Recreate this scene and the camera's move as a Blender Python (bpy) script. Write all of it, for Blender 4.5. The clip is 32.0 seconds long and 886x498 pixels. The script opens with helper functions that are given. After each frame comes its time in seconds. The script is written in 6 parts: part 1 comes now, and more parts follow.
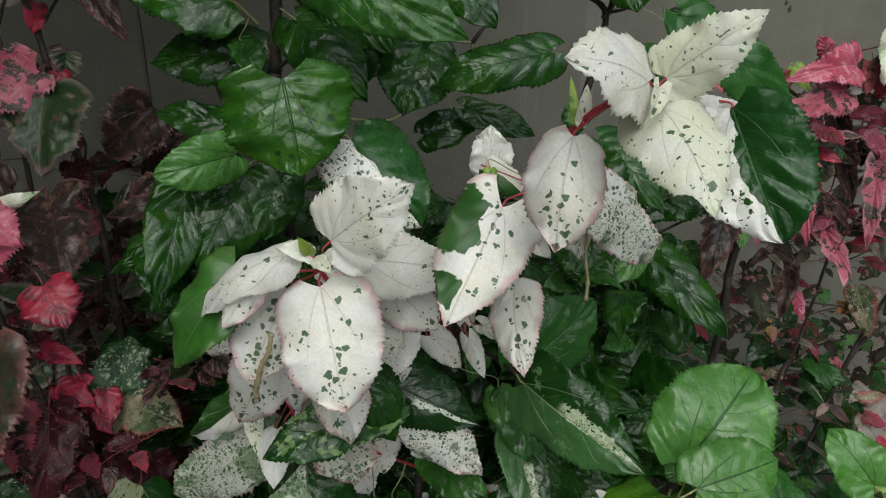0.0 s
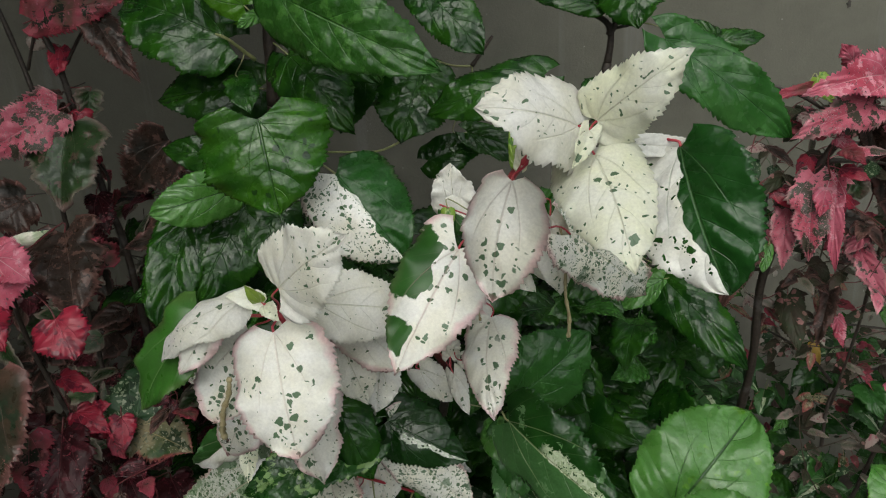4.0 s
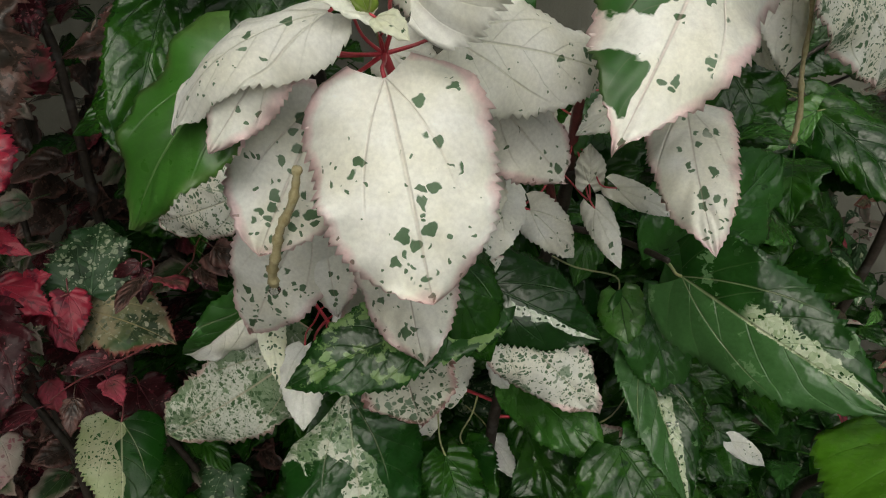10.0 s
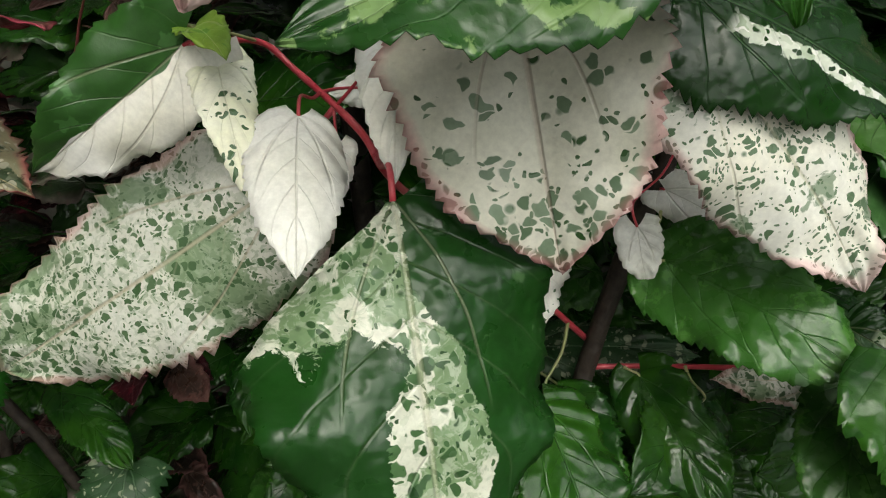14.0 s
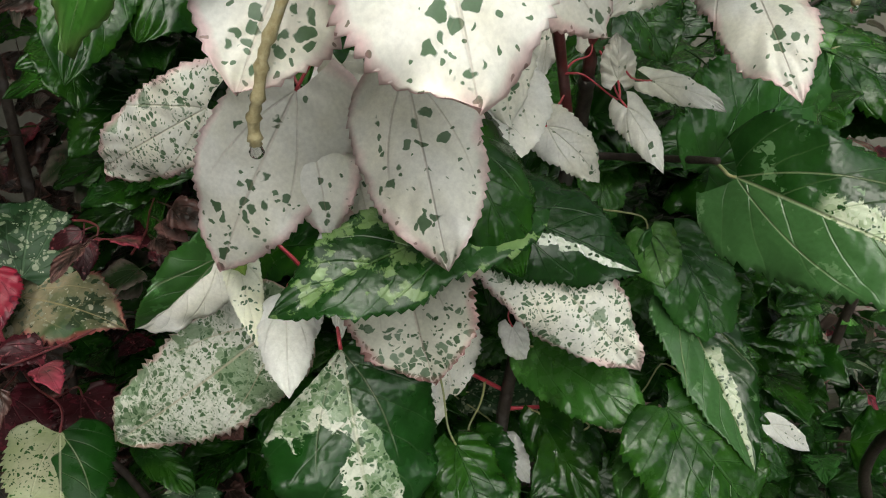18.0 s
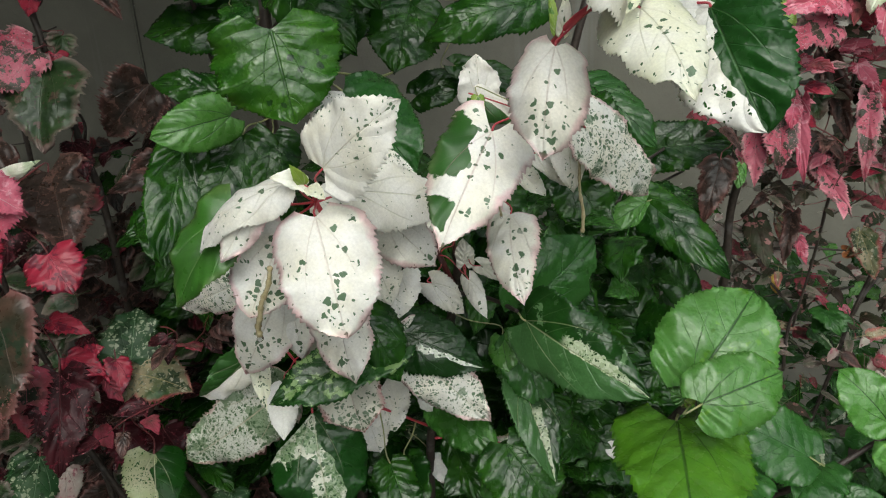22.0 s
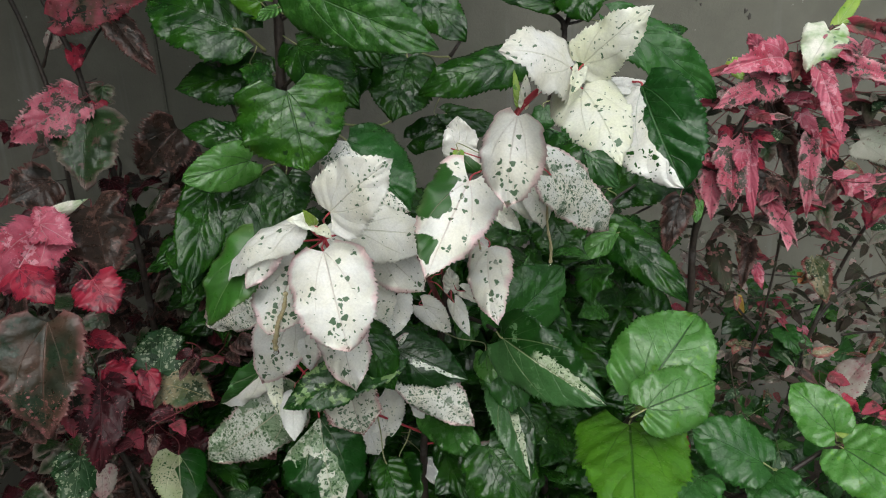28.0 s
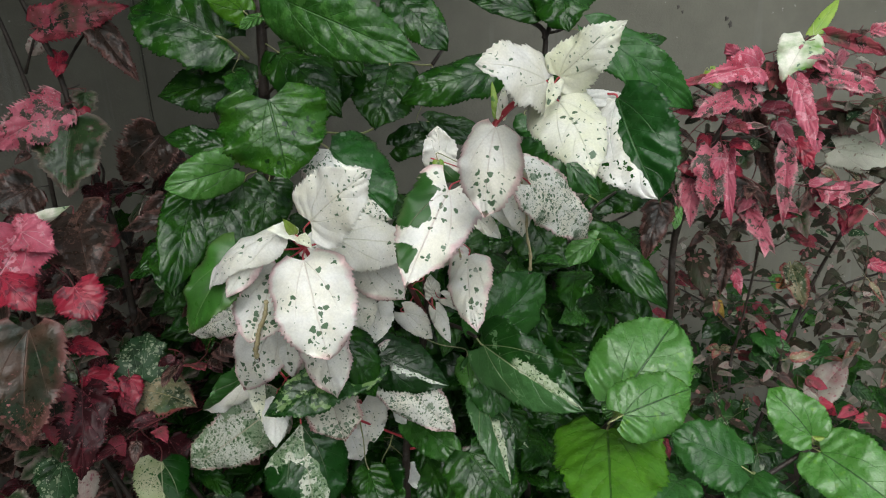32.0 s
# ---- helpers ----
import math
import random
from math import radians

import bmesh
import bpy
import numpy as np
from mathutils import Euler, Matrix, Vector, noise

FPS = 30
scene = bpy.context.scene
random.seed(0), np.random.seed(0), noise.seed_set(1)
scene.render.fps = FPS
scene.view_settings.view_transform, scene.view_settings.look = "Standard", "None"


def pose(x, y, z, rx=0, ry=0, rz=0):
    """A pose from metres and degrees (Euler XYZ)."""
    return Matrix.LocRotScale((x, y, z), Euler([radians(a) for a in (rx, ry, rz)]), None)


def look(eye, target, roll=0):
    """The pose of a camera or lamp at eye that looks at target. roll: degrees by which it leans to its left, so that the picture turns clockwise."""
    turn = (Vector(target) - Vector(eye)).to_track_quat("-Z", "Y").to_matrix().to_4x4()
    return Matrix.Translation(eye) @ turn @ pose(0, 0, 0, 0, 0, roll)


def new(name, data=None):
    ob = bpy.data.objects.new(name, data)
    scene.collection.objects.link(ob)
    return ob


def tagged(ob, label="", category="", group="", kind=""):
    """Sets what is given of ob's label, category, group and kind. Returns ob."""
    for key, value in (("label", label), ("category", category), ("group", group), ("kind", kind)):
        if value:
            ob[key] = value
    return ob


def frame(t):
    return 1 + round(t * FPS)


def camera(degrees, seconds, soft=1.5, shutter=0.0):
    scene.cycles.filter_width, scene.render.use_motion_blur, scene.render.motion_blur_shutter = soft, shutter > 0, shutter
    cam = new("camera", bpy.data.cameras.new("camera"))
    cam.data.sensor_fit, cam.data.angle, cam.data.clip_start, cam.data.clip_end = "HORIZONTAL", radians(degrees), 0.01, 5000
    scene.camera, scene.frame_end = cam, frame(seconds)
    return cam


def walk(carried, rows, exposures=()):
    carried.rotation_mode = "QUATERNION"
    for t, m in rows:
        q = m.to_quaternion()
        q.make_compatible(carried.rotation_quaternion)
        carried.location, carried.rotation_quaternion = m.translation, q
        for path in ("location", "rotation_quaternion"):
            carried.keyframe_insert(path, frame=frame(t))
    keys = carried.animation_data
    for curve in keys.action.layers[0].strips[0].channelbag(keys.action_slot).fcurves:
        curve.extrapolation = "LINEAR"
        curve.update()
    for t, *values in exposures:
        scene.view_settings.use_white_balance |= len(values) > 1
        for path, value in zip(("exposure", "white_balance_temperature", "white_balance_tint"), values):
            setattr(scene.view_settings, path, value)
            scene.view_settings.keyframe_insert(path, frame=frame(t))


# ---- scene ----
# ---- camera and walk ----
cam = camera(62.5, 32.0, 1.1)
PATH = [
    (0, (0.002, -0.001, 1.298), (-0.005, 1.879, 0.614), -0.4),
    (0.5, (0.036, 0.025, 1.296), (-0.037, 1.908, 0.624), -0.9),
    (1, (0.07, 0.055, 1.299), (-0.044, 1.941, 0.641), -1.5),
    (1.5, (0.101, 0.064, 1.323), (-0.082, 1.953, 0.692), -2.1),
    (2, (0.134, 0.056, 1.329), (-0.085, 1.938, 0.69), -2.8),
    (2.5, (0.137, 0.035, 1.337), (-0.096, 1.911, 0.683), -3.0),
    (3, (0.133, 0.027, 1.337), (-0.104, 1.899, 0.676), -2.9),
    (3.5, (0.127, 0.033, 1.33), (-0.115, 1.898, 0.65), -3.3),
    (5.5, (0.128, 0.035, 1.326), (-0.129, 1.901, 0.653), -4.1),
    (6, (0.132, 0.028, 1.327), (-0.096, 1.897, 0.651), -3.7),
    (6.5, (0.132, 0.022, 1.326), (-0.095, 1.886, 0.636), -3.7),
    (7, (0.132, 0.021, 1.328), (-0.081, 1.891, 0.653), -3.8),
    (7.5, (0.135, 0.018, 1.328), (-0.072, 1.89, 0.655), -3.7),
    (8, (0.139, 0.028, 1.319), (-0.031, 1.901, 0.639), -3.2),
    (8.5, (0.119, 0.055, 1.317), (-0.122, 1.92, 0.634), -3.8),
    (9, (0.081, 0.075, 1.307), (-0.158, 1.932, 0.604), -4.6),
    (9.5, (0.005, 0.137, 1.237), (-0.18, 1.966, 0.449), -4.7),
    (10, (-0.074, 0.251, 1.113), (-0.133, 2.062, 0.267), -1.0),
    (10.5, (-0.106, 0.359, 0.992), (-0.133, 2.179, 0.162), -1.4),
    (11, (-0.129, 0.427, 0.918), (-0.12, 2.264, 0.126), -0.7),
    (11.5, (-0.151, 0.466, 0.853), (-0.117, 2.285, 0.023), 1.0),
    (12, (-0.165, 0.484, 0.825), (-0.084, 2.331, 0.062), 1.6),
    (12.5, (-0.179, 0.495, 0.817), (-0.07, 2.361, 0.107), 1.5),
    (13, (-0.177, 0.497, 0.812), (-0.06, 2.373, 0.13), 1.7),
    (13.5, (-0.171, 0.497, 0.812), (-0.033, 2.384, 0.163), 1.6),
    (14, (-0.17, 0.484, 0.819), (-0.055, 2.376, 0.18), 1.2),
    (14.5, (-0.168, 0.467, 0.831), (-0.05, 2.364, 0.208), 0.9),
    (15, (-0.16, 0.438, 0.854), (-0.04, 2.342, 0.254), 0.3),
    (15.5, (-0.146, 0.411, 0.881), (-0.041, 2.318, 0.288), -0.3),
    (17.5, (-0.129, 0.32, 0.953), (-0.062, 2.212, 0.307), -1.6),
    (18, (-0.115, 0.3, 0.972), (-0.054, 2.189, 0.318), -2.5),
    (18.5, (-0.111, 0.263, 1.0), (-0.019, 2.151, 0.346), -1.6),
    (19, (-0.089, 0.225, 1.043), (-0.047, 2.125, 0.422), -2.1),
    (19.5, (-0.072, 0.178, 1.077), (-0.053, 2.087, 0.482), -2.5),
    (20, (-0.045, 0.133, 1.113), (-0.032, 2.032, 0.484), -3.5),
    (20.5, (-0.032, 0.085, 1.157), (-0.057, 1.982, 0.524), -3.6),
    (21, (-0.012, 0.044, 1.193), (-0.062, 1.94, 0.56), -4.4),
    (21.5, (0.002, 0.0, 1.214), (-0.051, 1.893, 0.569), -3.6),
    (22, (0.015, -0.035, 1.223), (-0.019, 1.855, 0.569), -3.8),
    (22.5, (0.014, -0.038, 1.225), (-0.022, 1.85, 0.568), -4.3),
    (23, (0.02, -0.038, 1.224), (-0.012, 1.848, 0.561), -4.3),
    (23.5, (0.027, -0.048, 1.229), (-0.001, 1.841, 0.571), -4.2),
    (24, (0.029, -0.061, 1.24), (0.008, 1.825, 0.573), -3.8),
    (24.5, (0.03, -0.076, 1.25), (0.023, 1.816, 0.602), -3.3),
    (26.5, (0.056, -0.167, 1.274), (0.014, 1.736, 0.661), -4.0),
    (27, (0.053, -0.167, 1.277), (0.003, 1.739, 0.673), -3.8),
    (27.5, (0.045, -0.168, 1.277), (-0.016, 1.737, 0.672), -3.8),
    (28, (0.041, -0.169, 1.28), (-0.005, 1.738, 0.677), -3.7),
    (28.5, (0.039, -0.178, 1.284), (0.005, 1.733, 0.694), -3.7),
    (29, (0.041, -0.182, 1.286), (0.002, 1.729, 0.698), -3.3),
    (29.5, (0.053, -0.176, 1.281), (0.025, 1.733, 0.687), -3.4),
    (30, (0.058, -0.172, 1.281), (0.023, 1.738, 0.688), -3.6),
    (30.5, (0.054, -0.173, 1.282), (0.021, 1.737, 0.69), -3.7),
    (31, (0.057, -0.177, 1.288), (0.038, 1.737, 0.707), -3.7),
    (31.5, (0.062, -0.175, 1.289), (0.044, 1.737, 0.7), -3.4),
    (32, (0.052, -0.176, 1.29), (0.038, 1.732, 0.69), -3.4),
]
EXPOSURES = [(0.0, -0.08, 6400, 5), (3.0, -0.08, 6450, 5), (6.0, -0.1, 6900, 4), (9.0, -0.1, 6900, 5), (10.0, -0.08, 6950, 4), (11.0, 0.6, 7050, 4), (13.0, 0.83, 6850, 5), (15.5, 0.88, 6900, 4), (17.5, 0.68, 6850, 4), (19.0, 0.36, 6550, 5), (22.0, 0.32, 6550, 5), (27.0, 0.24, 6400, 6), (32.0, 0.22, 6350, 6)]
walk(cam, [(t, look(eye, target, roll)) for t, eye, target, roll in PATH], EXPOSURES)
SKY, SUN = 0.085, 1.6

# ---- world, sky and sun: a bright overcast day ----
world = bpy.data.worlds.new("overcast")
scene.world = world
world.use_nodes = True
wn, wl = world.node_tree.nodes, world.node_tree.links
sky = wn.new("ShaderNodeTexSky")
sky.sky_type, sky.sun_disc = "NISHITA", False
sky.sun_elevation, sky.sun_rotation = radians(45), radians(187)
sky.air_density, sky.dust_density, sky.ozone_density = 1.0, 6.0, 1.0
veil = wn.new("ShaderNodeHueSaturation")
veil.inputs["Saturation"].default_value = 0.3
wl.new(sky.outputs["Color"], veil.inputs["Color"])
# an overcast sky is three times as bright overhead as at the horizon
way = wn.new("ShaderNodeTexCoord")
split = wn.new("ShaderNodeSeparateXYZ")
wl.new(way.outputs["Generated"], split.inputs[0])
rise = wn.new("ShaderNodeMapRange")
rise.inputs[1].default_value, rise.inputs[2].default_value = 0.0, 0.9
rise.inputs[3].default_value, rise.inputs[4].default_value = 0.16, 1.65
wl.new(split.outputs[2], rise.inputs[0])
cloudy = wn.new("ShaderNodeVectorMath")
cloudy.operation = "SCALE"
wl.new(veil.outputs["Color"], cloudy.inputs[0])
wl.new(rise.outputs[0], cloudy.inputs["Scale"])
back = next(n for n in wn if n.type == "BACKGROUND")
back.inputs["Strength"].default_value = SKY
wl.new(cloudy.outputs[0], back.inputs["Color"])
lamp = bpy.data.lights.new("sun", "SUN")
lamp.energy, lamp.angle, lamp.color = SUN, radians(80), (0.95, 0.99, 1.0)
sun = new("sun", lamp)
sun.matrix_world = look((0.5, -3.3, 4.9), (0, 0.8, 0.8))
tagged(sun, kind="structure")


# ---- materials ----
RIBS = 6.0


class Tree:
    """A small wrapper that writes node trees in one line a node."""

    def __init__(self, name):
        self.mat = bpy.data.materials.new(name)
        self.mat.use_nodes = True
        self.n, self.l = self.mat.node_tree.nodes, self.mat.node_tree.links
        self.bsdf = next(n for n in self.n if n.type == "BSDF_PRINCIPLED")
        self.out = next(n for n in self.n if n.type == "OUTPUT_MATERIAL")

    def put(self, socket, value):
        if isinstance(value, bpy.types.NodeSocket):
            self.l.new(value, socket)
        elif isinstance(value, (tuple, list)) and len(value) == 3 and len(socket.default_value) == 4:
            socket.default_value = (*value, 1)
        else:
            socket.default_value = value

    def math(self, op, a, b=0.0, c=0.0, clamp=False):
        nd = self.n.new("ShaderNodeMath")
        nd.operation, nd.use_clamp = op, clamp
        for s, v in zip(nd.inputs, (a, b, c)):
            self.put(s, v)
        return nd.outputs[0]

    def ramp(self, x, lo, hi, a=0.0, b=1.0):
        nd = self.n.new("ShaderNodeMapRange")
        for s, v in zip(nd.inputs, (x, lo, hi, a, b)):
            self.put(s, v)
        return nd.outputs[0]

    def mix(self, f, a, b):
        nd = self.n.new("ShaderNodeMix")
        nd.data_type = "RGBA"
        self.put(nd.inputs[0], f), self.put(nd.inputs[6], a), self.put(nd.inputs[7], b)
        return nd.outputs[2]

    def noise(self, vec, scale, detail=3.0, rough=0.5):
        nd = self.n.new("ShaderNodeTexNoise")
        self.put(nd.inputs["Scale"], scale), self.put(nd.inputs["Detail"], detail), self.put(nd.inputs["Roughness"], rough)
        if vec is not None:
            self.put(nd.inputs["Vector"], vec)
        return nd.outputs[0]

    def voronoi(self, vec, scale, rand=1.0):
        nd = self.n.new("ShaderNodeTexVoronoi")
        self.put(nd.inputs["Scale"], scale), self.put(nd.inputs["Vector"], vec), self.put(nd.inputs["Randomness"], rand)
        sep = self.n.new("ShaderNodeSeparateColor")
        self.l.new(nd.outputs["Color"], sep.inputs[0])
        return nd.outputs["Distance"], sep.outputs[0], sep.outputs[1]

    def seams(self, vec, scale):
        nd = self.n.new("ShaderNodeTexVoronoi")
        nd.feature = "DISTANCE_TO_EDGE"
        self.put(nd.inputs["Scale"], scale), self.put(nd.inputs["Vector"], vec)
        return nd.outputs["Distance"]

    def combine(self, x, y, z):
        nd = self.n.new("ShaderNodeCombineXYZ")
        for s, v in zip(nd.inputs, (x, y, z)):
            self.put(s, v)
        return nd.outputs[0]

    def coords(self, kind="Object"):
        return self.n.new("ShaderNodeTexCoord").outputs[kind]

    def random(self):
        return self.n.new("ShaderNodeObjectInfo").outputs["Random"]

    def bump(self, height, strength, distance):
        nd = self.n.new("ShaderNodeBump")
        self.put(nd.inputs["Height"], height), self.put(nd.inputs["Strength"], strength), self.put(nd.inputs["Distance"], distance)
        self.l.new(nd.outputs[0], self.bsdf.inputs["Normal"])
        return nd.outputs[0]


def leaf_material(name, base, base2, spot, spot2, dens=0.0, vary=0.4, cells=13, speck=0.0, half=0, edge=None, edge_from=0.0084,
                  rough=0.35, vein=(0.5, 0.5, 0.4), vein_amt=0.3, patch=None, patch_amt=0.0, through_amt=0.12, ribs=6, bias=0.0, pucker=0.25, shift=0.0, blister=0.0, gloss=0.5, tip=0.0, marble=False, patch_scale=5.0, band=None, flank=None, spans=None, pepper=None):
    """A living leaf: ground colour, cell-shaped blotches, specks, one half of another colour, coloured margin and veins."""
    t = Tree(name)
    sep = t.n.new("ShaderNodeSeparateXYZ")
    t.l.new(t.coords("UV"), sep.inputs[0])
    u, v = sep.outputs[0], sep.outputs[1]
    across = t.math("MULTIPLY", t.math("ABSOLUTE", t.math("SUBTRACT", u, 0.5)), 2.0)
    rnd = t.random()
    seed = t.math("MULTIPLY", rnd, 41.0)
    spot_at = t.n.new("ShaderNodeSeparateXYZ")
    t.l.new(t.coords("Object"), spot_at.inputs[0])
    ox, oy = t.math("MULTIPLY", spot_at.outputs[0], 10.5), t.math("MULTIPLY", spot_at.outputs[1], 10.5)
    flat = t.combine(ox, oy, seed)
    wob = t.noise(flat, 11.0, 2.0)
    push = t.math("MULTIPLY", t.math("SUBTRACT", wob, 0.5), 0.10)
    wob2 = t.noise(t.combine(ox, t.math("ADD", oy, 7.3), seed), 11.0, 2.0)
    push2 = t.math("MULTIPLY", t.math("SUBTRACT", wob2, 0.5), 0.10)
    vec = t.combine(t.math("ADD", ox, push), t.math("ADD", oy, push2), seed)
    big = t.noise(flat, 2.6, 3.0)
    fine = t.noise(flat, 38.0, 3.0, 0.6)
    ground = t.mix(t.ramp(big, 0.36, 0.64), base, base2)
    if flank:
        ground = t.mix(t.ramp(t.math("ADD", u, t.math("MULTIPLY", t.math("SUBTRACT", big, 0.5), 0.12)), 0.50, 0.52), ground, flank)
    if patch:
        pm = t.ramp(t.noise(vec, patch_scale, 5.0, 0.6), 0.635 - 0.2 * patch_amt, 0.66 - 0.2 * patch_amt)
        ground = t.mix(pm, ground, patch)
    if pepper:
        grains = t.ramp(t.noise(vec, 30.0, 3.0, 0.65), 0.50, 0.56)
        ground = t.mix(t.math("MULTIPLY", grains, t.ramp(big, 0.38, 0.6, 0.25, 0.9)), ground, pepper)
    mask = whole = None
    dist, pick, shade = t.voronoi(vec, cells)
    if dens > 0:
        swing = t.math("ADD", t.math("MULTIPLY", t.math("SUBTRACT", big, 0.5), vary * 2.4), dens)
        if bias:
            swing = t.math("ADD", swing, t.math("MULTIPLY", t.math("SUBTRACT", 0.42, across), bias))
        if tip:
            swing = t.math("ADD", swing, t.math("MULTIPLY", t.math("SUBTRACT", v, 0.5), tip))
        hit = t.math("LESS_THAN", pick, swing)
        size = t.ramp(shade, 0.0, 1.0, 0.22, 0.64)
        mask = t.math("MULTIPLY", hit, t.ramp(t.math("SUBTRACT", dist, size), -0.03, 0.05, 1.0, 0.0))
        mask = t.math("MULTIPLY", mask, t.ramp(t.seams(vec, cells), 0.02, 0.07))
        if dens > 0.3:
            d3, p3, _ = t.voronoi(t.combine(oy, ox, t.math("ADD", seed, 3.0)), cells * 0.55)
            large = t.math("MULTIPLY", t.math("LESS_THAN", p3, t.math("MULTIPLY", swing, 0.30)), t.ramp(t.math("ADD", d3, push), 0.30, 0.36, 1.0, 0.0))
            mask = t.math("MAXIMUM", mask, large)
    if speck > 0:
        d2, p2, _ = t.voronoi(vec, cells * 2.3)
        s2 = t.math("MULTIPLY", t.math("LESS_THAN", p2, t.math("ADD", t.ramp(big, 0.3, 0.7, 0.2 * speck, 1.8 * speck), t.math("MULTIPLY", t.math("SUBTRACT", v, 0.5), tip * 0.7))), t.ramp(d2, 0.40, 0.48, 1.0, 0.0))
        mask = t.math("MAXIMUM", mask, s2) if mask is not None else s2
    if band:
        # a pale streak beside the midrib, pierced by green flecks
        at = t.math("ADD", u, t.math("MULTIPLY", t.math("SUBTRACT", t.noise(vec, 4.0, 5.0, 0.65), 0.5), 0.34))
        inside = t.math("MULTIPLY", t.ramp(at, band[0], band[0] + 0.01), t.ramp(at, band[1], band[1] + 0.01, 1.0, 0.0))
        d4, p4, _ = t.voronoi(vec, cells * 1.1)
        flecks = t.math("MULTIPLY", t.math("LESS_THAN", p4, 0.38), t.ramp(d4, 0.34, 0.42, 1.0, 0.0))
        mask = t.math("MULTIPLY", t.math("MULTIPLY", inside, t.ramp(v, band[2], band[2] + 0.05)), t.math("SUBTRACT", 1.0, flecks))
    if half:
        lean = t.math("ADD", t.math("MULTIPLY", t.math("SUBTRACT", u, 0.5), 1.0 if half > 0 else -1.0), t.math("ADD", shift, t.math("MULTIPLY", t.math("SUBTRACT", big, 0.5), 0.34)))
        whole = t.ramp(lean, 0.0, 0.008)
        if spans:
            along = t.math("ADD", v, t.math("MULTIPLY", t.math("SUBTRACT", t.noise(vec, 6.0, 3.0), 0.5), 0.16))
            parts = [t.math("MULTIPLY", t.ramp(along, a, a + 0.01), t.ramp(along, b, b + 0.01, 1.0, 0.0)) for a, b in spans]
            whole = t.math("MULTIPLY", whole, t.math("MAXIMUM", *parts))
    if marble:
        # one half green but for a streak that widens to the tip, the other green below a pale, dotted shoulder
        drift = t.math("MULTIPLY", t.math("SUBTRACT", t.noise(vec, 4.5, 6.0, 0.72), 0.5), 0.9)
        streak = t.ramp(v, 0.22, 0.95, 0.02, 0.72)
        right = t.math("MULTIPLY", t.ramp(u, 0.495, 0.497, 1.0, 0.0), t.ramp(t.math("SUBTRACT", t.math("ADD", across, t.math("MULTIPLY", drift, 0.4)), streak), 0.0, 0.01))
        belly = t.ramp(v, 0.45, 1.0, 0.04, 0.62)
        left = t.math("MULTIPLY", t.ramp(u, 0.5, 0.502), t.math("MULTIPLY", t.ramp(t.math("ADD", v, t.math("MULTIPLY", drift, 0.5)), 0.40, 0.41), t.ramp(t.math("SUBTRACT", t.math("ADD", across, t.math("MULTIPLY", drift, 0.6)), belly), 0.0, 0.01)))
        whole = t.math("MAXIMUM", right, left)
    colour = ground
    if mask is not None:
        colour = t.mix(mask, ground, t.mix(shade, spot, spot2))
    if whole is not None:
        islands = t.math("MULTIPLY", t.ramp(t.noise(vec, 5.0, 4.0), 0.66, 0.68), 0.8)
        colour = t.mix(whole, colour, t.mix(islands, t.mix(t.ramp(big, 0.3, 0.7), spot, tuple(1.5 * c for c in spot)), spot2))
    # side veins leave the midrib at a slant and bend towards the tip
    phase = t.math("FRACT", t.math("SUBTRACT", t.math("MULTIPLY", t.math("POWER", v, 0.8), float(ribs)), t.math("MULTIPLY", across, 1.9)))
    off = t.math("ABSOLUTE", t.math("SUBTRACT", phase, 0.5))
    line = t.math("MULTIPLY", t.ramp(off, 0.0, 0.04, 1.0, 0.0), t.ramp(across, 0.0, 1.0, 1.0, 0.15))
    rib = t.ramp(across, 0.008, 0.030, 1.0, 0.0)
    # a pair of veins runs out from the foot beside the midrib
    near = t.math("ABSOLUTE", t.math("SUBTRACT", t.math("ABSOLUTE", ox), t.math("MULTIPLY", oy, t.math("SUBTRACT", 0.62, t.math("MULTIPLY", v, 0.45)))))
    foot = t.math("MULTIPLY", t.ramp(near, 0.003, 0.009, 1.0, 0.0), t.ramp(v, 0.35, 0.62, 1.0, 0.0))
    rib = t.math("MAXIMUM", rib, t.math("MULTIPLY", foot, 0.75))
    veins = t.math("MAXIMUM", rib, t.math("MULTIPLY", line, 0.24))
    colour = t.mix(t.math("MULTIPLY", veins, vein_amt), colour, vein)
    if edge:
        margin = t.n.new("ShaderNodeAttribute")
        margin.attribute_name = "rim"
        depth = t.math("ADD", margin.outputs["Fac"], t.math("MULTIPLY", t.math("SUBTRACT", t.noise(flat, 3.2, 3.0), 0.52), 0.02))
        wash = t.math("MULTIPLY", t.ramp(depth, 0.0, edge_from, 0.6, 0.0), 0.8)
        line = t.ramp(margin.outputs["Fac"], 0.0, 0.0012, 0.6, 0.0)
        tint = t.math("MAXIMUM", wash, t.math("MULTIPLY", line, t.ramp(big, 0.35, 0.5)))
        if whole is not None:
            tint = t.math("MULTIPLY", tint, t.math("SUBTRACT", 1.0, t.math("MULTIPLY", whole, 0.9)))
        colour = t.mix(tint, colour, edge)
    # fine mottling, and leaves that differ a little from one another
    tone = t.n.new("ShaderNodeHueSaturation")
    t.put(tone.inputs["Value"], t.math("ADD", t.ramp(fine, 0.2, 0.8, 0.88, 1.12), t.math("MULTIPLY", t.math("SUBTRACT", rnd, 0.5), 0.22)))
    t.put(tone.inputs["Color"], colour)
    colour = tone.outputs[0]
    sway = t.noise(flat, 1.7, 1.0)
